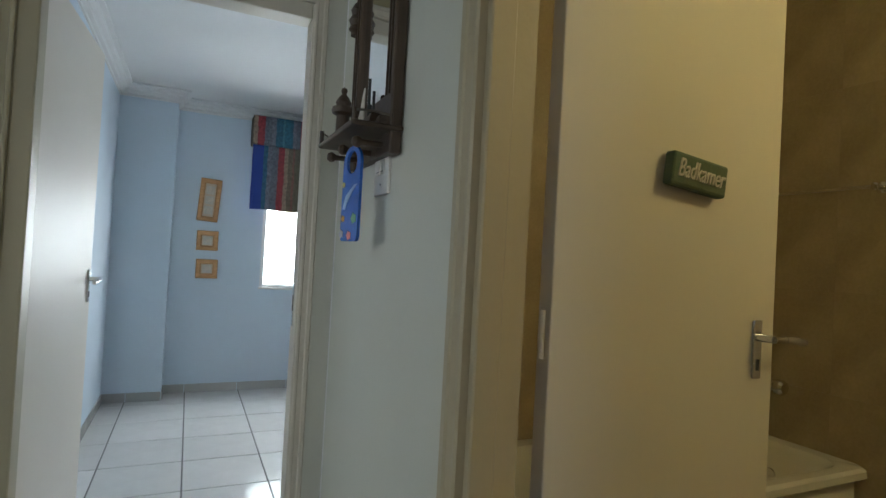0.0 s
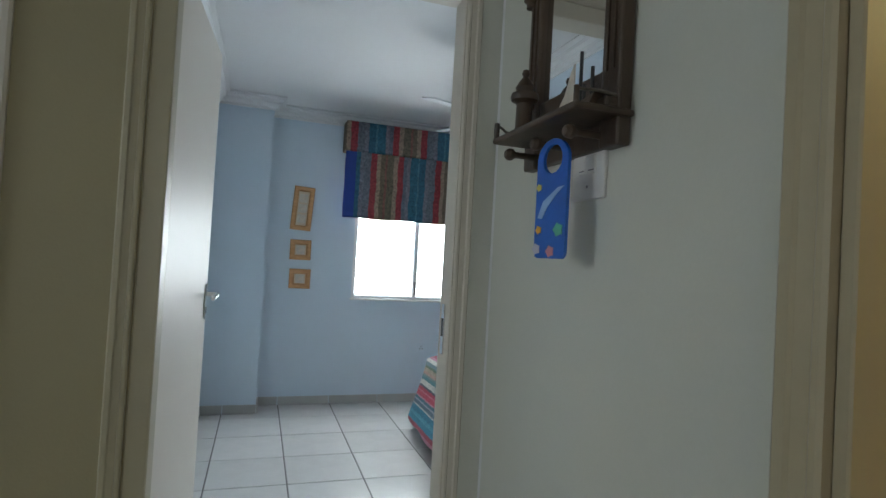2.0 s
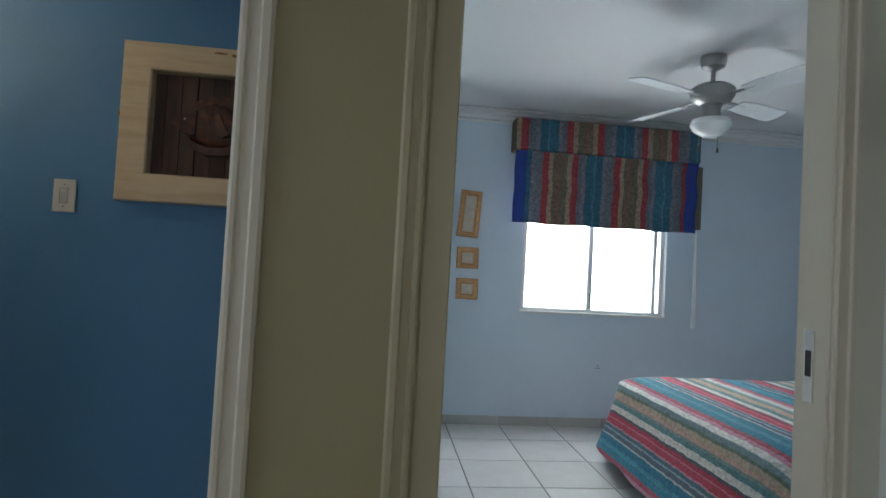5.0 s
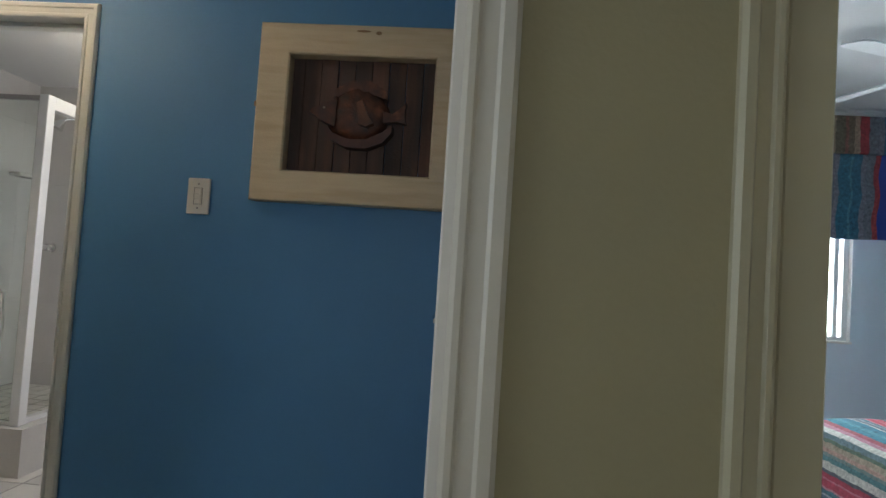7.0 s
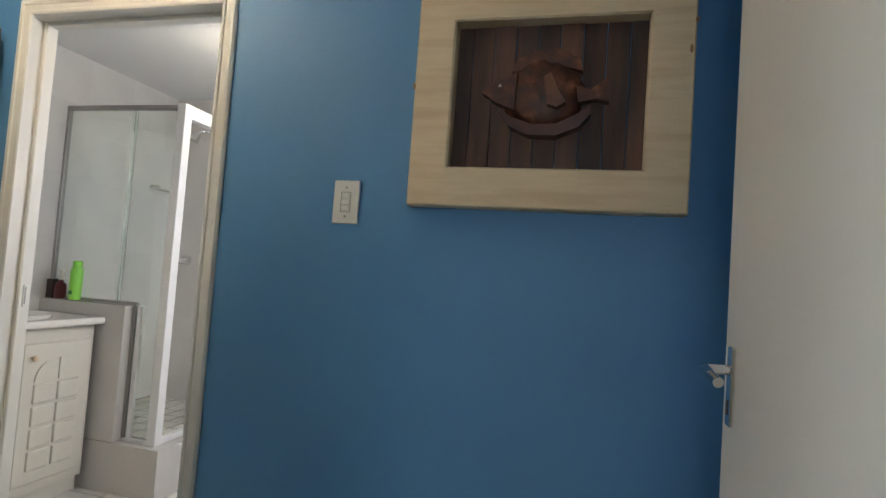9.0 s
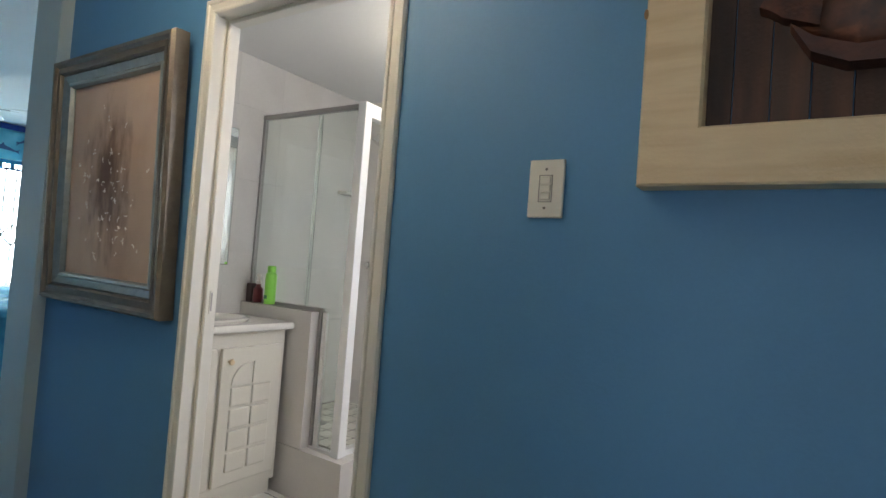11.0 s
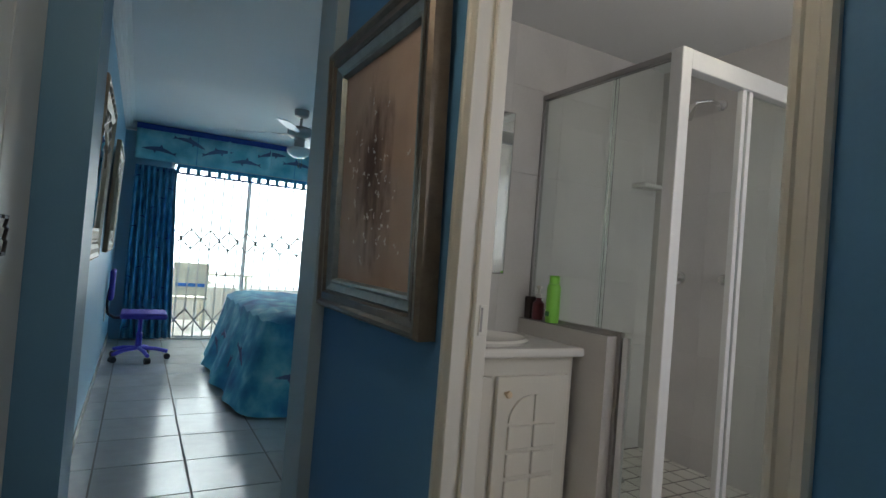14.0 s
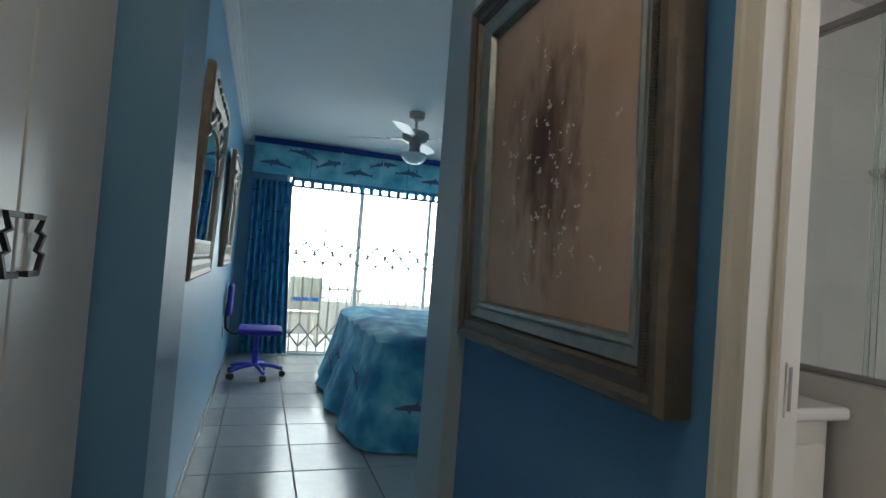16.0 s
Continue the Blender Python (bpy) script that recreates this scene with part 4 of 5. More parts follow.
def fan(place, tilt, label):
    e = thing("ceiling_fan", place, label, "ceiling fan")
    part("canopy", turned([(0.03, -0.075), (0.06, -0.06), (0.068, -0.03), (0.068, -0.002)], 24), STEEL, e, "brushed steel canopy", True)
    part("rod", rod((0, 0, -0.15), (0, 0, -0.07), 0.012, 12), STEEL, e, "", True)
    part("motor", turned([(0.0, -0.27), (0.07, -0.265), (0.1, -0.245), (0.115, -0.22), (0.115, -0.185), (0.09, -0.165), (0.03, -0.15), (0, -0.148)], 28), STEEL, e, "brushed steel motor housing", True)
    part("light_neck", turned([(0.045, -0.345), (0.05, -0.33), (0.045, -0.3), (0.055, -0.268)], 24), STEEL, e, "", True)
    part("shade", turned([(0, -0.445), (0.05, -0.44), (0.09, -0.415), (0.108, -0.38), (0.1, -0.355), (0.045, -0.343)], 28), OPAL, e, "white opal glass shade", True)
    for k in range(4):
        a = tilt + 90 * k
        bl = plate([(0.2, -0.045), (0.3, -0.062), (0.55, -0.068), (0.575, -0.05), (0.58, 0.0), (0.575, 0.05), (0.55, 0.068), (0.3, 0.062), (0.2, 0.045)], 0.007)
        bmesh.ops.transform(bl, matrix=pose(0, 0, -0.238, 0, 0, a) @ pose(0, 0, 0, 78, 0, 0), verts=bl.verts[:])
        part("blade", bl, ALU, e, "white fan blade")
        ir = box(0.09, 0.26, -0.014, 0.014, -0.236, -0.229, 0.002)
        bmesh.ops.transform(ir, matrix=pose(0, 0, 0, 0, 0, a), verts=ir.verts[:])
        part("blade_arm", ir, STEEL, e)
    for s in (-1, 1):
        part("pull_chain", tube([(s * 0.05, 0.02, -0.33), (s * 0.055, 0.02, -0.5)], 0.0022, 6), STEEL, e)
        part("chain_bob", turned([(0, -0.53), (0.007, -0.52), (0.005, -0.5), (0, -0.498)], 8, Matrix.Translation((s * 0.055, 0.02, 0))), BRONZE, e, "", True)
    return e


fan((0.14, 5.39, H), 20, "steel and white ceiling fan with an opal light, at rest")
fan((-7.93, 5.28, H), 62, "steel and white four-bladed ceiling fan in the main bedroom")

# ---- lobby ----
fish = thing("framed_carving", (-2.259, 4.745, 1.678), "wide pale pine box frame holding a dark carved relief on boards", "framed carving")
part("frame", rect_frame(0.69, 0.592, [(0, 0), (0, 0.052), (0.004, 0.056), (0.098, 0.056), (0.103, 0.05), (0.103, 0.0)]), PINE, fish)
for k, (x, z, w, h) in enumerate(((0.0, 0.275, 0.05, 0.008), (-0.345, 0.02, 0.008, 0.02), (0.335, 0.1, 0.008, 0.022), (0.345, 0.17, 0.009, 0.015), (0.05, 0.27, 0.02, 0.013))):
    part("knot", plate([(x + w / 2 * math.cos(i * 0.7854), z + h / 2 * math.sin(i * 0.7854)) for i in range(8)], -0.0012), mat("knot_wood", (0.30, 0.17, 0.08), 0.7), fish).location = (0, -0.0565, 0)
for i in range(9):
    x0 = -0.258 + i * 0.0575
    part("board", box(x0, x0 + 0.0555, -0.008 - 0.002 * (i % 3), -0.001, -0.2, 0.2, 0.001), SLATS, fish, "dark reddish old board")
b = bmesh.new()
nu, nv = 28, 12
g = []
for j in range(nv + 1):
    v = j / nv
    row = []
    for i in range(nu):
        t = 2 * math.pi * i / nu
        rx, rz = 0.105 * (1 + 0.04 * math.sin(9 * t)), 0.100 * (1 + 0.04 * math.sin(13 * t) + 0.05 * math.sin(t))
        k = math.cos(v * math.pi / 2)
        row.append(b.verts.new((-0.01 + rx * k * math.cos(t), -0.01 - 0.04 * math.sin(v * math.pi / 2) * (1 + 0.08 * math.sin(9 * t + 12 * v) * math.cos(v * math.pi / 2)), 0.005 + rz * k * math.sin(t))))
    g.append(row)
for a, c in zip(g, g[1:]):
    for i in range(nu):
        b.faces.new((a[i], a[(i + 1) % nu], c[(i + 1) % nu], c[i]))
bmesh.ops.remove_doubles(b, verts=b.verts[:], dist=1e-5)
for tag_name, outline, deep, paint in (
        ("relief_snout", [(-0.075, 0.055), (-0.12, 0.035), (-0.158, 0.018), (-0.165, 0.004), (-0.15, -0.004), (-0.13, -0.02), (-0.08, -0.04)], 0.036, FISHM),
        ("relief_tail", [(0.075, 0.02), (0.11, 0.012), (0.135, 0.032), (0.152, 0.05), (0.148, 0.01), (0.155, -0.02), (0.125, -0.012), (0.08, -0.02)], 0.030, FISHM),
        ("relief_belly", [(-0.12, -0.035), (-0.085, -0.062), (-0.03, -0.082), (0.03, -0.08), (0.08, -0.055), (0.112, -0.03), (0.112, -0.055), (0.085, -0.088), (0.03, -0.11), (-0.04, -0.108), (-0.09, -0.085)], 0.046, BELLY),
        ("relief_crest", [(-0.085, 0.06)] + [(-0.085 + 0.0105 * k, 0.085 + 0.035 * math.sin(math.pi * k / 16) + 0.007 * (k % 2)) for k in range(17)] + [(0.088, 0.06), (0.0, 0.085)], 0.026, FISHM),
        ("relief_fin", [(-0.005, 0.035), (0.012, 0.045), (0.035, -0.005), (0.052, -0.03), (0.03, -0.042), (0.006, -0.035)], 0.062, FINM)):
    q = plate(outline, -deep)
    bmesh.ops.translate(q, vec=(0, -0.008, 0), verts=q.verts[:])
    part(tag_name, q, paint, fish, "carved and varnished edge")
part("eye_stud", turned([(0.005, 0), (0.004, 0.004), (0, 0.005)], 10, Matrix.Translation((-0.118, -0.04, 0.022)) @ pose(0, 0, 0, 90)), CORAL, fish, "small shining stud", True)
part("relief", b, FISHM, fish, "dark varnished carved relief with fin-like edges", True)

pt = thing("painting", (-4.532, 4.743, 0.958), "abstract brown painting with white flecks in a wide stepped frame", "painting")
pt.matrix_world = pose(-4.532, 4.743, 0.958, 1.8) @ pose(0, 0, 0.485)
PW, PH = 0.868, 0.97
part("outer_frame", rect_frame(PW, PH, [(0, 0), (0, 0.05), (0.008, 0.062), (0.02, 0.062), (0.03, 0.05), (0.055, 0.055), (0.062, 0.045), (0.062, 0)]), BRONZE, pt, "dark bronze ribbed outer moulding")
b = bmesh.new()
for s in (-1, 1):
    for i in range(150):
        z = -PH / 2 + 0.05 + i * 0.0059
        box(s * (PW / 2 - 0.045) - 0.006, s * (PW / 2 - 0.045) + 0.006, -0.056, -0.05, z, z + 0.003, 0, b)
part("ribbing", b, BRONZE, pt)
part("inner_frame", rect_frame(PW - 0.124, PH - 0.124, [(0, 0), (0, 0.04), (0.006, 0.046), (0.03, 0.034), (0.036, 0.038), (0.044, 0.036), (0.05, 0.02), (0.05, 0)]), SILVERF, pt, "cool silver inner moulding")
part("canvas", box(-PW / 2 + 0.1, PW / 2 - 0.1, -0.016, -0.002, -PH / 2 + 0.1, PH / 2 - 0.1), CANVAS, pt)
rg = random.Random(11)
bpy.data.objects["ribbing"]["kind"] = "stuff"
b = bmesh.new()
for i in range(70):
    x, z = rg.gauss(-0.03, 0.11), rg.gauss(-0.05, 0.15)
    if abs(x) > 0.33 or abs(z) > 0.37:
        continue
    for k in range(rg.choice((1, 2, 3, 4))):
        a = rg.random() * 6.28
        px, pz, L = x + 0.007 * math.cos(a), z + 0.007 * math.sin(a), 0.0035 + 0.004 * rg.random()
        merge(b, plate([(px + L * math.cos(a), pz + L * math.sin(a)), (px + 0.4 * L * math.cos(a + 1.6), pz + 0.4 * L * math.sin(a + 1.6)), (px - L * math.cos(a), pz - L * math.sin(a)), (px + 0.4 * L * math.cos(a - 1.6), pz + 0.4 * L * math.sin(a - 1.6))], -0.0015))
ob = part("fleck_paint", b, mat("white_impasto", (0.74, 0.71, 0.68), 0.6), pt, "white petal-like dabs of paint")
ob.location, ob["kind"] = (0, -0.0172, 0), "stuff"

# built-in cupboards
CUP = mat("cupboard_paint", (0.50, 0.50, 0.47), 0.32, var=0.0, scale=1.5, bump=0.05, fine=40)
CUP.node_tree.links.remove(CUP.node_tree.nodes["Principled BSDF"].inputs["Roughness"].links[0])
CUP.node_tree.nodes["Principled BSDF"].inputs["Roughness"].default_value = 0.32
cup = thing("built_in_cupboard", (-4.70, 3.645, 0), "tall grey-white built-in cupboard with zigzag metal handles", "cupboard")
part("carcass", box(0, 1.6, 0, 0.135, 0.06, H - 0.004), CUP, cup)
part("plinth", box(0, 1.6, 0, 0.115, 0.0, 0.06), BLACK, cup)
for i, x in enumerate((0.02, 0.396, 0.80, 1.20)):
    w = (0.370, 0.398, 0.39, 0.38)[i]
    dr = part("cupboard_door", box(x, x + w, 0.137, 0.157, 0.08, H - 0.05, 0.003), CUP, cup)
    hx = x + w - 0.012 if i % 2 == 0 else x + 0.012
    s = -1 if i % 2 == 0 else 1
    pts = [(0, 0.06), (0.05, 0.06), (0.032, 0.03), (0.055, 0.022), (0.034, -0.012), (0.055, -0.02), (0.04, -0.06), (0, -0.06)]
    line = [Vector((hx + s * px * 0.95, 1.145 + pz * 0.66)) for px, pz in pts]
    sides = []
    for k, p in enumerate(line):
        along = (line[min(k + 1, len(line) - 1)] - line[max(k - 1, 0)]).normalized()
        sides.append(Vector((-along.y, along.x)) * 0.0042)
    hb = plate([tuple(p + n) for p, n in zip(line, sides)] + [tuple(p - n) for p, n in reversed(list(zip(line, sides)))], 0.007)
    bmesh.ops.translate(hb, vec=(0, 0.163, 0), verts=hb.verts[:])
    for hz in (1.1846, 1.1054):
        part("handle_post", rod((hx, 0.157, hz), (hx, 0.164, hz), 0.004, 8), BLACK, dr)
    part("handle", hb, BLACK, dr, "dark zigzag metal handle", True)

# ---- ensuite ----
vt = thing("vanity_cabinet", (-4.92, 4.885, 0), "cream vanity cabinet with an arched raised-panel door", "cabinet")
VAN = mat("cream_vanity_paint", (0.68, 0.65, 0.58), 0.35, var=0.03)
part("body", box(0.004, 0.40, 0, 0.725, 0.08, 0.83), VAN, vt)
part("plinth", box(0.004, 0.37, 0, 0.725, 0.0, 0.08), VAN, vt)
for y0, y1 in ((0.03, 0.33), (0.355, 0.69)):
    dr = part("cabinet_door", box(0.402, 0.422, y0, y1, 0.13, 0.76, 0.004), VAN, vt)
    yc, w = (y0 + y1) / 2, (y1 - y0) / 2 - 0.055
    for r in range(5):
        for c in (-1, 1):
            a0, a1 = sorted((c * 0.006, c * w))
            z0 = 0.19 + r * 0.1
            if r < 4:
                part("raised_block", box(0.418, 0.432, yc + a0, yc + a1, z0, z0 + 0.088, 0.006), VAN, dr)
            else:
                q = plate([(c * 0.006, z0), (c * w, z0)] + [(c * (0.006 + (w - 0.006) * math.cos(radians(k * 15))), z0 + 0.1 * math.sin(radians(k * 15))) for k in range(1, 7)], -0.012)
                bmesh.ops.transform(q, matrix=Matrix(((0, 1, 0, 0.43), (1, 0, 0, yc), (0, 0, 1, 0), (0, 0, 0, 1))), verts=q.verts[:])
                part("arched_block", q, VAN, dr)
    part("knob", turned([(0.006, 0), (0.006, 0.012), (0.014, 0.02), (0.012, 0.028), (0, 0.031)], 14, Matrix.Translation((0.422, y0 + 0.035, 0.7)) @ pose(0, 0, 0, 0, 90, 0)), PINE, dr, "", True)
ct = thing("countertop", (-4.918, 4.88, 0.832), "white moulded vanity top with a set-in basin", "countertop")
part("slab", box(0, 0.455, 0, 0.742, 0, 0.035, 0.012, None, 3), PORC, ct)
part("basin_rim", turned([(0.17, 0.036), (0.178, 0.048), (0.165, 0.055), (0.15, 0.045), (0.1, 0.037), (0, 0.0365)], 36, Matrix.Translation((0.24, 0.36, 0)) @ Matrix.Diagonal((1, 1.3, 1, 1))), PORC, ct, "oval white basin", True)
nib = slab("wall_shower_nib", -4.918, -4.365, 5.63, 5.74, 0.25, 0.93, WTILE, "low white tiled wall between vanity and shower", "wall")
slab("shower_kerb", -4.918, -4.09, 5.63, 6.497, 0.0, 0.245, WTILE, "white tiled raised shower base", "shower base")
bt = thing("toiletry_bottle", (-4.72, 5.66, 0.932), "bright green plastic shampoo bottle standing on the low wall", "bottle")
part("bottle", turned([(0.0, 0), (0.028, 0.002), (0.03, 0.02), (0.03, 0.15), (0.027, 0.165), (0.022, 0.17)], 20), GREEN, bt, "", True)
part("cap", turned([(0.022, 0.171), (0.023, 0.2), (0.019, 0.206), (0, 0.207)], 20), GREEN, bt, "", True)
part("label_mark", box(-0.012, 0.012, -0.0315, -0.029, 0.03, 0.05, 0.001), mat("dark_green_print", (0.03, 0.2, 0.05), 0.5), bt)
pb = thing("pump_bottle", (-4.83, 5.67, 0.932), "dark red bottle with a white spray pump", "bottle")
part("bottle", turned([(0, 0), (0.026, 0.002), (0.028, 0.02), (0.026, 0.075), (0.012, 0.09), (0.012, 0.1)], 18), DRED, pb, "", True)
part("pump", turned([(0.013, 0.1), (0.014, 0.118), (0.007, 0.12), (0.006, 0.142), (0.013, 0.143), (0.012, 0.155), (0, 0.156)], 14), PLAST, pb, "white spray pump", True)
bx = thing("toiletry_box", (-4.89, 5.68, 0.932), "small dark carton standing on the low wall", "box")
part("carton", box(-0.02, 0.02, -0.025, 0.025, 0, 0.1, 0.002), mat("dark_card", (0.05, 0.03, 0.03), 0.6), bx)
em = thing("bathroom_mirror", (-4.918, 5.26, 1.49), "plain silvered mirror hung above the vanity basin", "mirror")
part("glass", box(0.003, 0.010, -0.25, 0.255, -0.36, 0.37), MIRROR, em)
part("edge", box(0.0, 0.009, -0.254, 0.26, -0.364, 0.374, 0.001), STEEL, em)

se = thing("shower_enclosure", (0, 0, 0), "white-framed glass shower enclosure on a tiled base", "shower")
PX, PY = -4.17, 5.69
part("corner_post", box(PX - 0.03, PX + 0.022, PY - 0.022, PY + 0.03, 0.245, 1.985, 0.004), ALU, se, "white corner post")
part("top_rail", box(-4.918, PX - 0.03, PY - 0.014, PY + 0.016, 1.955, 1.98, 0.003), STEEL, se, "grey top rail")
part("side_top_rail", box(PX - 0.03, PX + 0.02, PY + 0.03, 6.497, 1.915, 1.985, 0.004), ALU, se, "white sliding-door head rail")
part("side_bottom_rail", box(PX - 0.025, PX + 0.015, PY + 0.03, 6.497, 0.246, 0.275, 0.003), ALU, se)
part("wall_channel", box(-4.918, -4.9, PY - 0.012, PY + 0.014, 0.932, 1.955, 0.002), STEEL, se)
part("nib_channel", box(-4.9, -4.362, PY - 0.012, PY + 0.014, 0.932, 0.948, 0.002), STEEL, se)
part("foot_channel", box(-4.36, PX - 0.03, PY - 0.012, PY + 0.014, 0.246, 0.262, 0.002), ALU, se)
part("nib_stile", box(-4.362, -4.345, PY - 0.012, PY + 0.014, 0.262, 0.948, 0.002), STEEL, se)
part("inner_stile", box(-4.335, -4.31, PY - 0.01, PY + 0.012, 0.262, 0.93, 0.002), ALU, se, "white inner stile")
part("glass_joint", box(-4.49, -4.46, PY + 0.0035, PY + 0.006, 0.949, 1.954), GLASS, se, "overlapping glass edge").visible_shadow = False
for x0, x1, z0, z1 in ((-4.9, -4.475, 0.949, 1.954), (-4.4745, -4.2, 0.949, 1.954), (-4.345, -4.2, 0.262, 0.948)):
    g = part("pane", box(x0, x1, PY - 0.002, PY + 0.003, z0, z1), GLASS, se)
    g.visible_shadow = False
for y0, y1, x in ((PY + 0.36, 6.1, PX + 0.004), (6.06, 6.48, PX - 0.016)):
    g = part("sliding_pane", box(x - 0.002, x + 0.002, y0, y1, 0.276, 1.914), GLASS, se)
    g.visible_shadow = False
for y in (PY + 0.36, 6.09):
    part("pane_stile", box(PX - 0.012, PX + 0.012, y - 0.012, y + 0.012, 0.276, 1.914, 0.002), ALU, se)
shd = thing("overhead_shower", (-4.56, 6.497, 2.03), "chrome shower head on a short bent arm", "shower head")
part("flange", turned([(0.03, 0), (0.028, 0.008), (0.012, 0.014)], 18, pose(0, 0, 0, 90)), CHROME, shd, "", True)
part("arm", tube([(0, 0, 0), (-0.01, -0.07, 0.012), (-0.045, -0.125, 0.0), (-0.06, -0.14, -0.02)], 0.009, 10), CHROME, shd, "", True)
part("rose", turned([(0.012, 0.03), (0.018, 0.012), (0.036, -0.03), (0.038, -0.04), (0, -0.042)], 20, Matrix.Translation((-0.065, -0.148, -0.035)) @ pose(0, 0, 0, -25, 25, 0)), CHROME, shd, "", True)
for x, z in ((-4.46, 1.18), (-4.73, 1.175)):
    tp = thing("shower_tap", (x, 6.497, z), "round chrome shower tap on the tiled wall", "tap", "shower taps")
    part("flange", turned([(0.034, 0), (0.032, 0.01), (0.02, 0.016)], 18, pose(0, 0, 0, 90)), CHROME, tp, "", True)
    part("knob", turned([(0.014, 0.014), (0.022, 0.03), (0.026, 0.05), (0.02, 0.06), (0, 0.062)], 8, pose(0, 0, 0, 90)), CHROME, tp, "", True)
so = thing("soap_dish", (-4.918, 6.38, 1.64), "white ceramic soap dish on the shower wall", "soap dish")
part("dish", box(0, 0.09, -0.075, 0.075, -0.012, 0.012, 0.01, None, 3), PORC, so)
el = thing("ceiling_light", (-3.80, 5.72, 2.28), "round opal ceiling light in the ensuite, switched on", "ceiling light")
part("base", turned([(0.13, -0.025), (0.14, -0.015), (0.14, 0)], 28), ALU, el, "", True)
part("diffuser", turned([(0, -0.1), (0.06, -0.092), (0.11, -0.065), (0.125, -0.025)], 28), LAMPG, el, "glowing opal diffuser", True)

# ---- main bedroom ----
folds_amp = 0.028
mbed = thing("bed", (0, 0, 0), "wide bed in the main bedroom under a sea-blue quilt", "bed")
part("bed_base", box(-8.88, -6.9, 5.08, 6.86, 0.08, 0.36, 0.01), mat("blue_base_cloth", (0.06, 0.09, 0.16), 0.9), mbed)
part("mattress", box(-8.88, -6.9, 5.08, 6.86, 0.36, 0.60, 0.04), PLAST, mbed)
for x in (-8.8, -6.98):
    for y in (5.16, 6.78):
        part("leg", rod((x, y, 0), (x, y, 0.08), 0.03, 12), BLACK, mbed)
quilt = tagged(finish("quilt", drape(-8.97, -6.76, 4.88, 6.84, 0.68, 0.02, 0.20, 13, 13, 0.015, 8), SEA, True), "puffy turquoise sea-print quilt hanging to the floor", "quilt")


def dolphin(L, flip=1):
    """A plain leaping spindle with fins, as printed on the cloth."""
    top = [(-0.5, 0.0), (-0.4, 0.045), (-0.25, 0.1), (-0.08, 0.14), (0.0, 0.15), (0.06, 0.235), (0.1, 0.14), (0.28, 0.09), (0.42, 0.03), (0.52, 0.075), (0.5, 0.0), (0.54, -0.06), (0.42, -0.01)]
    low = [(0.25, 0.0), (0.05, 0.01), (-0.08, 0.0), (-0.1, -0.09), (-0.17, -0.005), (-0.36, -0.015)]
    return plate([(flip * x * L, z * L) for x, z in top + low], -0.004)


rg = random.Random(5)
for i in range(9):
    if i < 5:
        x, y, z, rot = -6.58 + 0.02 * (i % 2), 5.05 + i * 0.34, 0.28 + 0.12 * (i % 3), 90
    else:
        x, y, z, rot = -6.95 - (i - 5) * 0.42, 4.79, 0.24 + 0.14 * (i % 2), 0
    b = dolphin(0.26, -1 if i % 2 else 1)
    d = part("printed_motif", b, DOLPH, quilt, "grey-blue leaping spindle print")
    d.matrix_world = pose(x + (0.012 if rot else 0), y - (0 if rot else 0.035), z, -8 if not rot else -12, rg.uniform(-30, 30), rot)

val = thing("valance", (-9.82, 3.95, 0), "turquoise sea-print valance with a deep blue upper edge", "valance")
b = bmesh.new()
N = 90
g = [[b.verts.new((0.004 * math.sin(i * 0.7) + 0.012 * (i % 15 == 0), 2.9 * i / N, z)) for i in range(N + 1)] for z in (2.03, 2.12, 2.25, 2.37)]
for a, c in zip(g, g[1:]):
    for i in range(N):
        f = b.faces.new((a[i], a[i + 1], c[i + 1], c[i]))
ob = part("cloth", b, SEA_BACKLIT, val, "", True)
ob.modifiers.new("thick", "SOLIDIFY").thickness = 0.008
part("upper_edge", box(-0.012, 0.02, -0.005, 2.9, 2.36, 2.425, 0.004), NAVY, val, "deep blue upper edge")
for i in range(9):
    dd = dolphin(0.34, -1 if i % 3 else 1)
    d = part("printed_motif", dd, DOLPH, val, "grey-blue leaping spindle print")
    d.matrix_world = pose(-9.82 + 0.014, 4.18 + i * 0.31, 2.13 + 0.07 * ((i * 2) % 3), 0, rg.uniform(-18, 18), 90)
for s in (0.62, 1.75):
    part("seam", box(0.006, 0.012, s, s + 0.008, 2.03, 2.36), SEAD, val)
pole = thing("curtain_heading", (-9.86, 3.97, 0), "row of cloth tabs along the curtain track", "curtain")
part("track", rod((0, 0, 1.925), (0, 2.86, 1.925), 0.012, 12), NAVY, pole, "", True)
part("hem_band", box(-0.004, 0.004, 0.42, 2.86, 1.985, 2.028), SEAD, pole)
for i in range(22):
    y = 0.42 + i * 0.112
    part("tab", box(-0.005, 0.012, y - 0.02, y + 0.02, 1.915, 1.99, 0.003), SEAD, pole)
cu = thing("curtain", (-9.84, 3.97, 0), "deep blue sea-print curtain drawn aside, hanging in folds", "curtain")
b = bmesh.new()
N = 72
g = [[b.verts.new((0.035 * math.sin(i * 0.62) * (1 + 0.15 * math.sin(z * 2)) + 0.008 * math.sin(i * 1.7), (0.50 - 0.045 * z) * i / N, z)) for i in range(N + 1)] for z in (0.03, 0.4, 0.8, 1.2, 1.6, 1.96)]
for a, c in zip(g, g[1:]):
    for i in range(N):
        b.faces.new((a[i], a[i + 1], c[i + 1], c[i]))
ob = part("cloth", b, SEAD, cu, "", True)
ob.modifiers.new("thick", "SOLIDIFY").thickness = 0.006
b = bmesh.new()
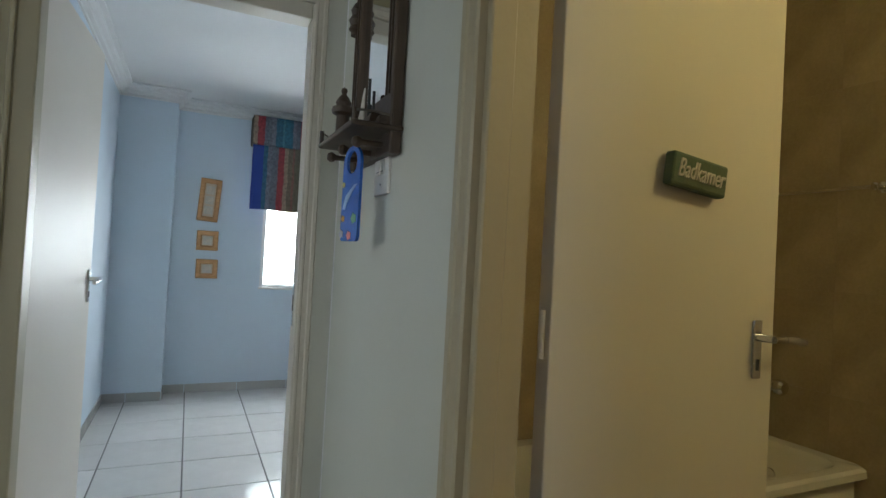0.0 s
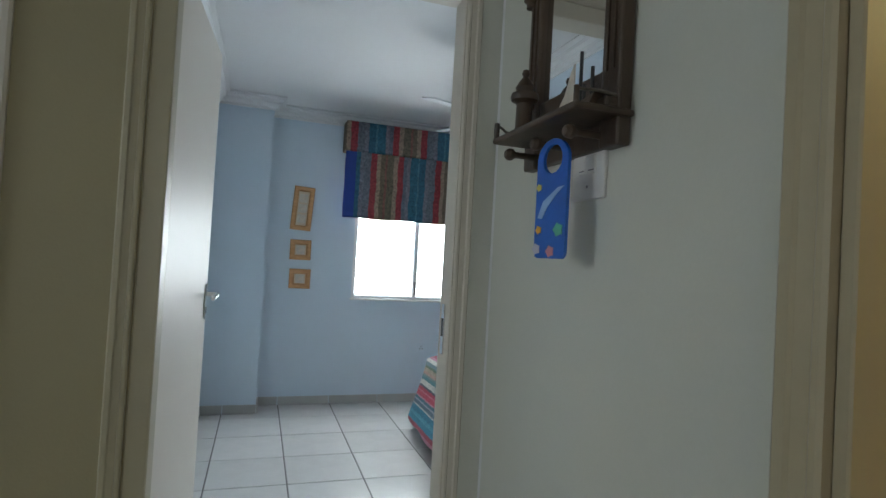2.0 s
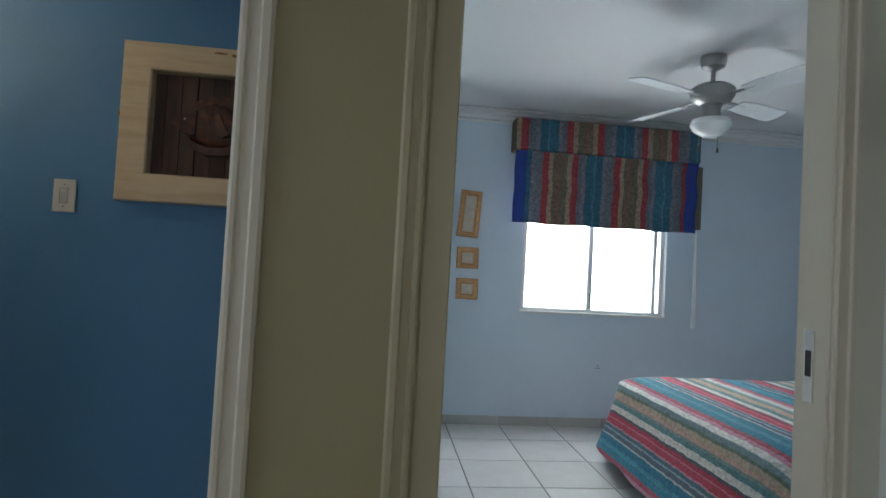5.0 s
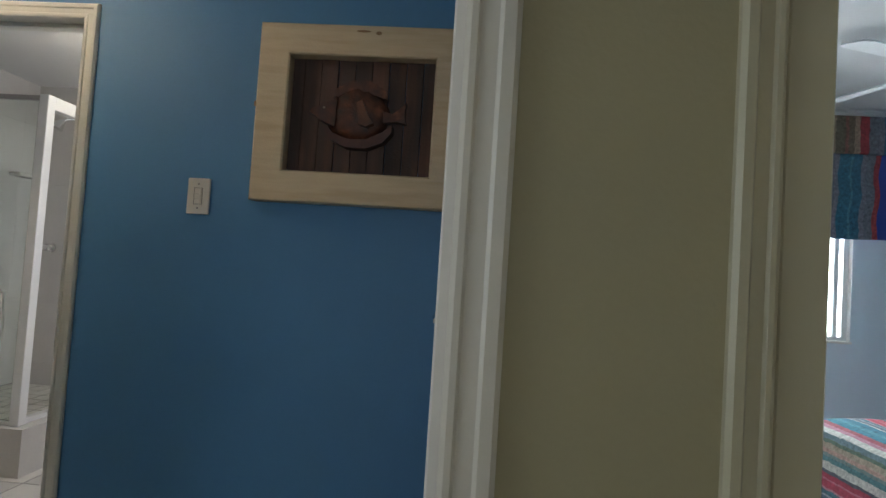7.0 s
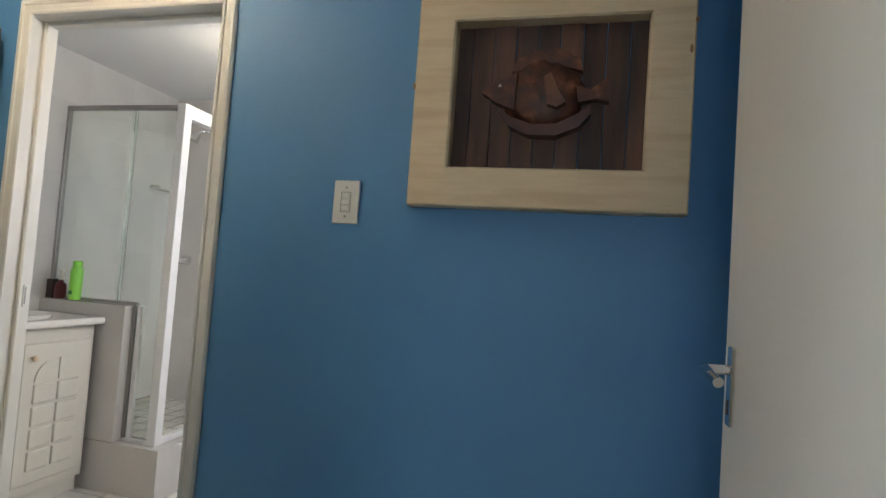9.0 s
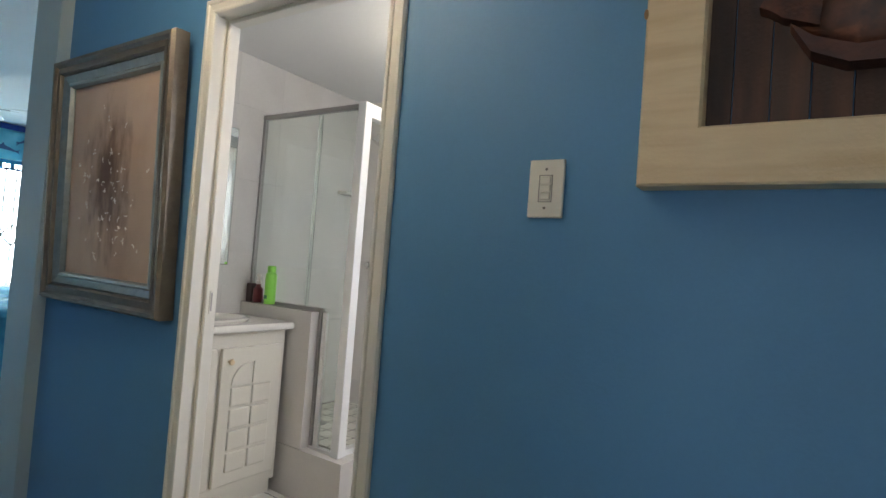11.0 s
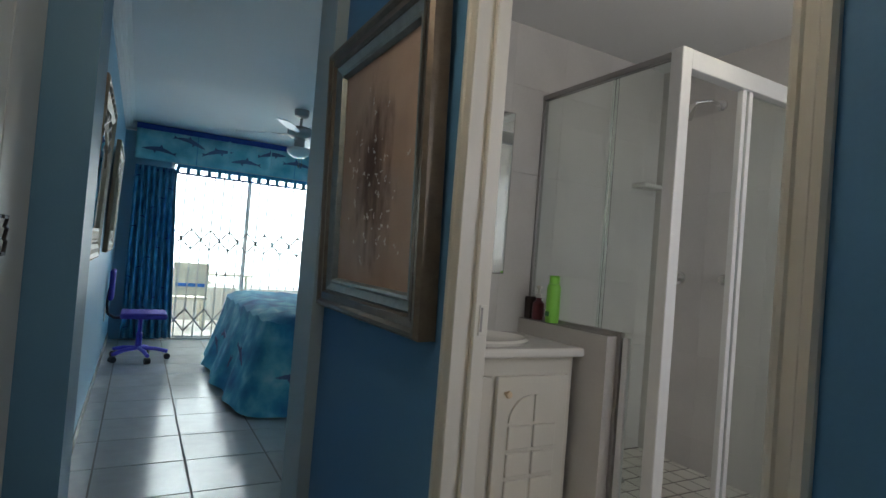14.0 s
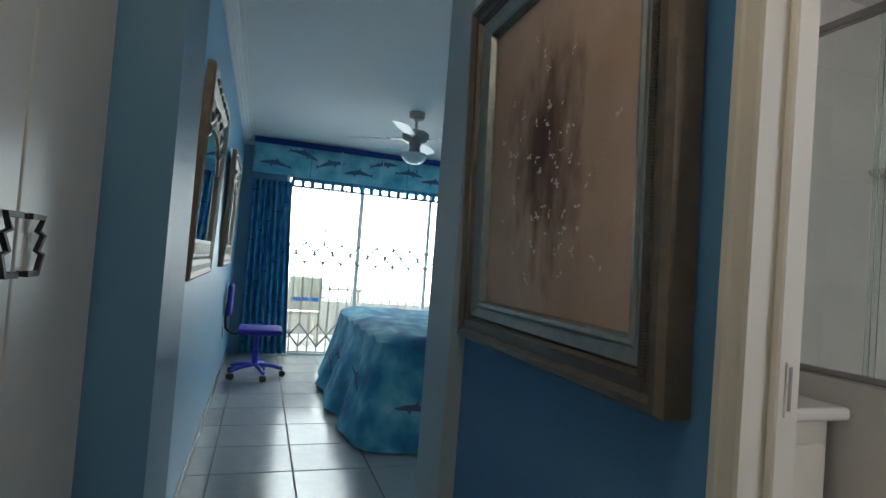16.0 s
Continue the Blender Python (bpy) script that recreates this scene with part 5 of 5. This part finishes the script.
for k in range(16):
    y = 0.03 + (k % 5) * 0.085
    q = dolphin(0.07, -1 if k % 2 else 1)
    bmesh.ops.transform(q, matrix=pose(0.046, y, 0.15 + k * 0.112, 0, 20 * ((k % 3) - 1), 90), verts=q.verts[:])
    merge(b, q)
ob = part("small_print", b, NAVY, cu, "small navy printed motifs")
ob["kind"] = "stuff"

sd = thing("door_4", (-10.03, 4.33, 0), "wide white aluminium glazed sliding door to the balcony", "sliding door")
sd["kind"] = "structure"
part("frame_head", box(-0.03, 0.03, 0, 2.62, 2.04, 2.08, 0.003), ALU, sd)
part("threshold", box(-0.03, 0.03, 0, 2.62, 0.0, 0.03, 0.003), ALU, sd)
for y in (0.0, 0.865, 1.73, 2.58):
    part("stile", box(-0.02, 0.025, y, y + 0.04, 0.03, 2.04, 0.003), ALU, sd)
for y in (0.04, 0.905, 1.77):
    g = part("pane", box(-0.003, 0.003, y + 0.001, y + 0.823, 0.031, 2.039), GLASS, sd)
    g.visible_shadow = False
gate = thing("security_gate", (-9.94, 4.36, 0), "white collapsible lattice security gate drawn across the doorway", "security gate")
# Lattice straps get a darker grey than the bars.
DARKG = mat("dark_gate_enamel", (0.32, 0.32, 0.32), 0.5)
GATE = mat("gate_enamel", (0.62, 0.60, 0.56), 0.4)
part("top_track", box(-0.015, 0.015, 0, 2.55, 2.03, 2.06, 0.002), GATE, gate)
part("bottom_track", box(-0.015, 0.015, 0, 2.55, 0.0, 0.02, 0.002), GATE, gate)
for i in range(25):
    y = 0.03 + i * 0.104
    part("bar", box(-0.006, 0.006, y - 0.007, y + 0.007, 0.02, 2.03), GATE, gate)
for i in range(12):
    y = 0.03 + i * 0.208
    for z0, z1 in ((1.06, 1.3), (0.1, 0.36)):
        part("lattice_strap", rod((0.009, y, z0), (0.009, y + 0.208, z1), 0.010, 6), DARKG, gate)
        part("lattice_strap", rod((0.012, y, z1), (0.012, y + 0.208, z0), 0.010, 6), DARKG, gate)

# wall mirrors
def wall_mirror(x, label):
    e = thing("carved_mirror", (x, WL + 0.002, 1.03), label, "mirror", "two carved mirrors on the blue wall", rz=180)
    e.matrix_world = pose(x, WL + 0.002, 1.03, 0, 0, 180) @ pose(0, 0, 0, 2.0)
    w, h = 0.90, 0.82
    part("frame", rect_frame(w, h, [(0, 0), (0, 0.026), (0.01, 0.034), (0.03, 0.026), (0.055, 0.03), (0.075, 0.022), (0.085, 0.012), (0.085, 0)]), GOLDF, e, "champagne carved frame").location = (0, 0, h / 2)
    part("glass", box(-w / 2 + 0.08, w / 2 - 0.08, -0.012, -0.004, 0.16, h - 0.08), MIRROR, e)
    part("bottom_panel", box(-w / 2 + 0.085, w / 2 - 0.085, -0.022, -0.002, 0.085, 0.16, 0.004), GOLDF, e)
    b = bmesh.new()
    for k in range(11):
        box(-w / 2 + 0.1 + k * 0.058, -w / 2 + 0.14 + k * 0.058, -0.028, -0.02, 0.1, 0.145, 0.003, b, 1)
    part("carving", b, GOLDF, e, "row of carved blocks")
    iw = w / 2 - 0.085
    part("arched_spandrel", plate([(-iw, h - 0.085), (-iw, h - 0.33)] + [(-iw * math.cos(radians(a)) * 0.93, h - 0.33 + 0.15 * math.sin(radians(a))) for a in range(0, 181, 12)] + [(iw, h - 0.33), (iw, h - 0.085)], -0.018), GOLDF, e, "pierced arched head")
    b = bmesh.new()
    for k in range(7):
        a = radians(15 + k * 25)
        turned([(0, -0.008), (0.022, -0.004), (0.03, 0), (0.018, 0.01), (0, 0.014)], 9, Matrix.Translation((-iw * 0.86 * math.cos(a), -0.018, h - 0.27 + 0.16 * math.sin(a))) @ pose(0, 0, 0, 90), b)
    for k in range(6):
        turned([(0, -0.006), (0.016, -0.003), (0.02, 0), (0.012, 0.009), (0, 0.012)], 8, Matrix.Translation((-0.3 + k * 0.12, -0.028, h - 0.04)) @ pose(0, 0, 0, 90), b)
    part("scrolls", b, BRONZE, e, "carved scrolls", True)["kind"] = "stuff"
    return e


wall_mirror(-6.06, "tall champagne carved mirror with an arched head")
wall_mirror(-7.92, "tall champagne carved mirror hanging further along the blue wall")

# desk chair
ch = thing("desk_chair", (-8.78, 4.14, 0), "small blue-violet swivel desk chair on castors", "desk chair")
part("seat", box(-0.2, 0.2, -0.17, 0.22, 0.40, 0.455, 0.026, None, 4), PURPLE, ch, "padded blue fabric seat", True)
part("backrest", box(-0.17, 0.17, -0.275, -0.235, 0.56, 0.84, 0.02, None, 4), PURPLE, ch, "padded blue fabric backrest", True)
part("back_support", tube([(0, -0.05, 0.39), (0, -0.22, 0.39), (0, -0.275, 0.43), (0, -0.285, 0.52), (0, -0.275, 0.66)], 0.012, 10), BLACK, ch, "bent black steel bar", True)
part("column", turned([(0.028, 0.1), (0.028, 0.25), (0.018, 0.26), (0.018, 0.4)], 16), VPLAST, ch, "", True)
for k in range(5):
    a = radians(90 + 72 * k)
    c, s = math.cos(a), math.sin(a)
    part("base_arm", tube([(0.02 * c, 0.02 * s, 0.11), (0.15 * c, 0.15 * s, 0.1), (0.25 * c, 0.25 * s, 0.075)], 0.018, 10), VPLAST, ch, "", True)
    cs = part("castor", rod((0.25 * c - 0.022 * s, 0.25 * s + 0.022 * c, 0.028), (0.25 * c + 0.022 * s, 0.25 * s - 0.022 * c, 0.028), 0.028, 14), BLACK, ch, "black twin castor", True)
wsock = thing("wall_socket", (-8.75, WL, 0.42), "white plastic wall socket behind the desk chair", "socket", rz=180)
part("plate", box(-0.06, 0.06, -0.009, 0, -0.055, 0.055, 0.003), PLAST, wsock)
for sx in (-0.025, 0.025):
    part("rocker", box(sx - 0.008, sx + 0.008, -0.012, -0.008, 0.02, 0.036, 0.001), PLAST, wsock)

# balcony furniture
CHW = mat("ivory_resin", (0.66, 0.62, 0.52), 0.45)
bc = thing("balcony_chair", (-10.72, 4.68, 0.02), "ivory resin armchair on the balcony", "chair")
part("seat", box(-0.2, 0.22, -0.22, 0.22, 0.38, 0.42, 0.012), CHW, bc)
part("backrest", box(0.2, 0.235, -0.21, 0.21, 0.44, 0.86, 0.014), CHW, bc)
part("back_stripe", box(0.236, 0.239, -0.17, 0.17, 0.555, 0.60), mat("blue_stripe", (0.03, 0.16, 0.55), 0.6), bc, "blue stripe across the back")
for x in (-0.17, 0.19):
    for y in (-0.2, 0.2):
        part("leg", rod((x, y, 0), (x * 0.95, y * 0.95, 0.39), 0.018, 10), CHW, bc, "", True)
for y in (-0.235, 0.235):
    part("armrest", box(-0.2, 0.22, y - 0.025, y + 0.025, 0.6, 0.625, 0.01), CHW, bc)
btb = thing("balcony_table", (-11.1, 5.15, 0.02), "square ivory resin table on the balcony", "table")
part("tabletop", box(-0.32, 0.32, -0.32, 0.32, 0.69, 0.72, 0.01), CHW, btb)
for x in (-0.26, 0.26):
    for y in (-0.26, 0.26):
        part("leg", rod((x, y, 0), (x, y, 0.69), 0.024, 10), CHW, btb, "", True)

# ---- floor tiles, skirting and wall tiles ----


def shared_tile(w, d, h, material, bevel=0.002):
    b = box(-w / 2, w / 2, -d / 2, d / 2, 0, h, bevel, None, 1)
    me = bpy.data.meshes.new("tile")
    b.to_mesh(me)
    b.free()
    me.materials.append(material)
    return me


def lay(x0, x1, y0, y1, ox, oy, pitch, material, parent, z=-0.004, name="tile", joint=0.007, h=0.004, skip=None):
    """Whole tiles on a grid through (ox, oy), cut at the edges of the room."""
    cache = {}
    i0, i1 = math.floor((x0 - ox) / pitch), math.ceil((x1 - ox) / pitch)
    j0, j1 = math.floor((y0 - oy) / pitch), math.ceil((y1 - oy) / pitch)
    for i in range(i0, i1):
        for j in range(j0, j1):
            a, c = max(x0, ox + i * pitch + joint / 2), min(x1, ox + (i + 1) * pitch - joint / 2)
            e, f = max(y0, oy + j * pitch + joint / 2), min(y1, oy + (j + 1) * pitch - joint / 2)
            if c - a < 0.01 or f - e < 0.01 or (skip and skip((a + c) / 2, (e + f) / 2)):
                continue
            key = (round(c - a, 3), round(f - e, 3))
            if key not in cache:
                cache[key] = shared_tile(c - a, f - e, h, material)
            ob = new(name, cache[key])
            ob.location = ((a + c) / 2, (e + f) / 2, z)
            ob.parent = parent


lay(-1.63, 2.47, 3.63, 6.76, -1.065, 6.41, 0.417, TILE, floor, skip=lambda x, y: x > 1.2 and y < 4.4)
lay(-9.95, -5.12, 3.845, 6.87, -6.05, 3.953, 0.416, TILEB, floor, skip=lambda x, y: x > -8.7 and y > 5.4 and x < -7.2)
lay(-5.12, -1.8, 3.8, 4.74, -6.05, 3.953, 0.416, TILEB, floor)
lay(-4.9, -2.53, 4.88, 6.49, -4.36, 5.59, 0.33, TILE, floor)
lay(-2.6, -0.68, 0.5, 3.51, -1.065, 6.41, 0.417, TILE, floor)
lay(-4.005, -3.26, 4.746, 4.87, -3.965, 4.746, 0.34, TILE, floor)
lay(-1.5, -0.77, 3.52, 3.62, -1.5, 3.5, 0.37, TILE, floor)
SHT = tiled(mat("shower_floor_tile", (0.62, 0.60, 0.54), 0.3, var=0.05))
slab("shower_floor", -4.915, -4.19, 5.745, 6.495, 0.2455, 0.248, GROUT, "small white square tiles on the shower floor", "floor")
lay(-4.913, -4.2, 5.75, 6.49, -4.9, 5.75, 0.1, SHT, bpy.data.objects["shower_floor"], z=0.2475, joint=0.009)
drain = thing("floor_drain", (-4.62, 6.0, 0.252), "round steel drain in the shower floor", "drain")
part("grate", turned([(0.05, 0), (0.05, 0.003), (0.04, 0.004), (0, 0.003)], 20), STEEL, drain, "", True)


def skirting(name, pts, pitch, off, h, material, label):
    """Upright skirting tiles along the foot of walls; pts: (x0, y0, x1, y1, nx, ny)."""
    e = tagged(new(name), label, "skirting", kind="structure")
    for x0, y0, x1, y1, nx, ny in pts:
        L = math.hypot(x1 - x0, y1 - y0)
        ux, uy = (x1 - x0) / L, (y1 - y0) / L
        s = -off % pitch
        cuts = [0] + [s + k * pitch for k in range(int(L / pitch) + 2) if 0.02 < s + k * pitch < L - 0.02] + [L]
        for a, c in zip(cuts, cuts[1:]):
            w = c - a - 0.005
            me = shared_tile(w, 0.009, h, material, 0.0015)
            ob = new("skirting_tile", me)
            m = (a + c) / 2
            ob.matrix_world = pose(x0 + ux * m + nx * 0.0055, y0 + uy * m + ny * 0.0055, 0.001, 0, 0, math.degrees(math.atan2(uy, ux)))
            ob.parent = e
    return e


skirting("baseboard_bedroom", [(-1.235, 6.765, 2.48, 6.765, 0, -1), (-1.64, 6.54, -1.235, 6.54, 0, -1), (-1.235, 6.54, -1.235, 6.765, 1, 0), (-1.64, 3.63, -1.64, 6.54, 1, 0)], 0.413, 0.25, 0.068, SKIRT, "pale ceramic skirting tiles along the wall's foot")
skirting("baseboard_master", [(-9.95, WL, -5.08, WL, 0, 1), (-5.055, 4.745, -4.06, 4.745, 0, -1), (-3.22, 4.745, -1.8, 4.745, 0, -1)], 0.4, 0.1, 0.068, SKIRT, "pale ceramic skirting tiles along the blue wall")


def wall_tiles(parent, axis, face, out, u0, u1, z0, z1, ou, oz, pu, pz, material, skip=None):
    b0, cache = None, {}
    for i in range(math.floor((u0 - ou) / pu), math.ceil((u1 - ou) / pu)):
        for j in range(math.floor((z0 - oz) / pz), math.ceil((z1 - oz) / pz)):
            a, c = max(u0, ou + i * pu + 0.0003), min(u1, ou + (i + 1) * pu - 0.0003)
            e, f = max(z0, oz + j * pz + 0.0003), min(z1, oz + (j + 1) * pz - 0.0003)
            if c - a < 0.01 or f - e < 0.01:
                continue
            key = (round(c - a, 3), round(f - e, 3))
            if key not in cache:
                bb = box(-0.003, 0.003, -(c - a) / 2, (c - a) / 2, -(f - e) / 2, (f - e) / 2, 0, None, 1) if axis == "x" else box(-(c - a) / 2, (c - a) / 2, -0.003, 0.003, -(f - e) / 2, (f - e) / 2, 0, None, 1)
                cache[key] = bpy.data.meshes.new("wall_tile")
                bb.to_mesh(cache[key])
                bb.free()
                cache[key].materials.append(material)
            ob = new("wall_tile", cache[key])
            ob.location = (face + out * 0.001, (a + c) / 2, (e + f) / 2) if axis == "x" else ((a + c) / 2, face + out * 0.001, (e + f) / 2)
            ob.parent = parent


wall_tiles(bpy.data.objects["wall_bath_east"], "x", 1.2, -1, 2.0, 3.49, 0, H, 3.02, 1.58, 0.3, 0.4, BTILE)
wall_tiles(bpy.data.objects["wall_ensuite_west"], "x", -4.92, 1, 4.88, 6.49, 0, H, 4.9, 0.0, 0.3, 0.4, WTILE)
wall_tiles(bpy.data.objects["wall_ensuite_north"], "y", 6.5, -1, -4.91, -2.53, 0, H, -4.9, 0.0, 0.3, 0.4, WTILE)
# Fixture for the added lobby lamp, never in view.
ll = thing("ceiling_light", (-3.6, 4.12, H), "round opal ceiling light added out of view in the blue lobby, switched on", "ceiling light")
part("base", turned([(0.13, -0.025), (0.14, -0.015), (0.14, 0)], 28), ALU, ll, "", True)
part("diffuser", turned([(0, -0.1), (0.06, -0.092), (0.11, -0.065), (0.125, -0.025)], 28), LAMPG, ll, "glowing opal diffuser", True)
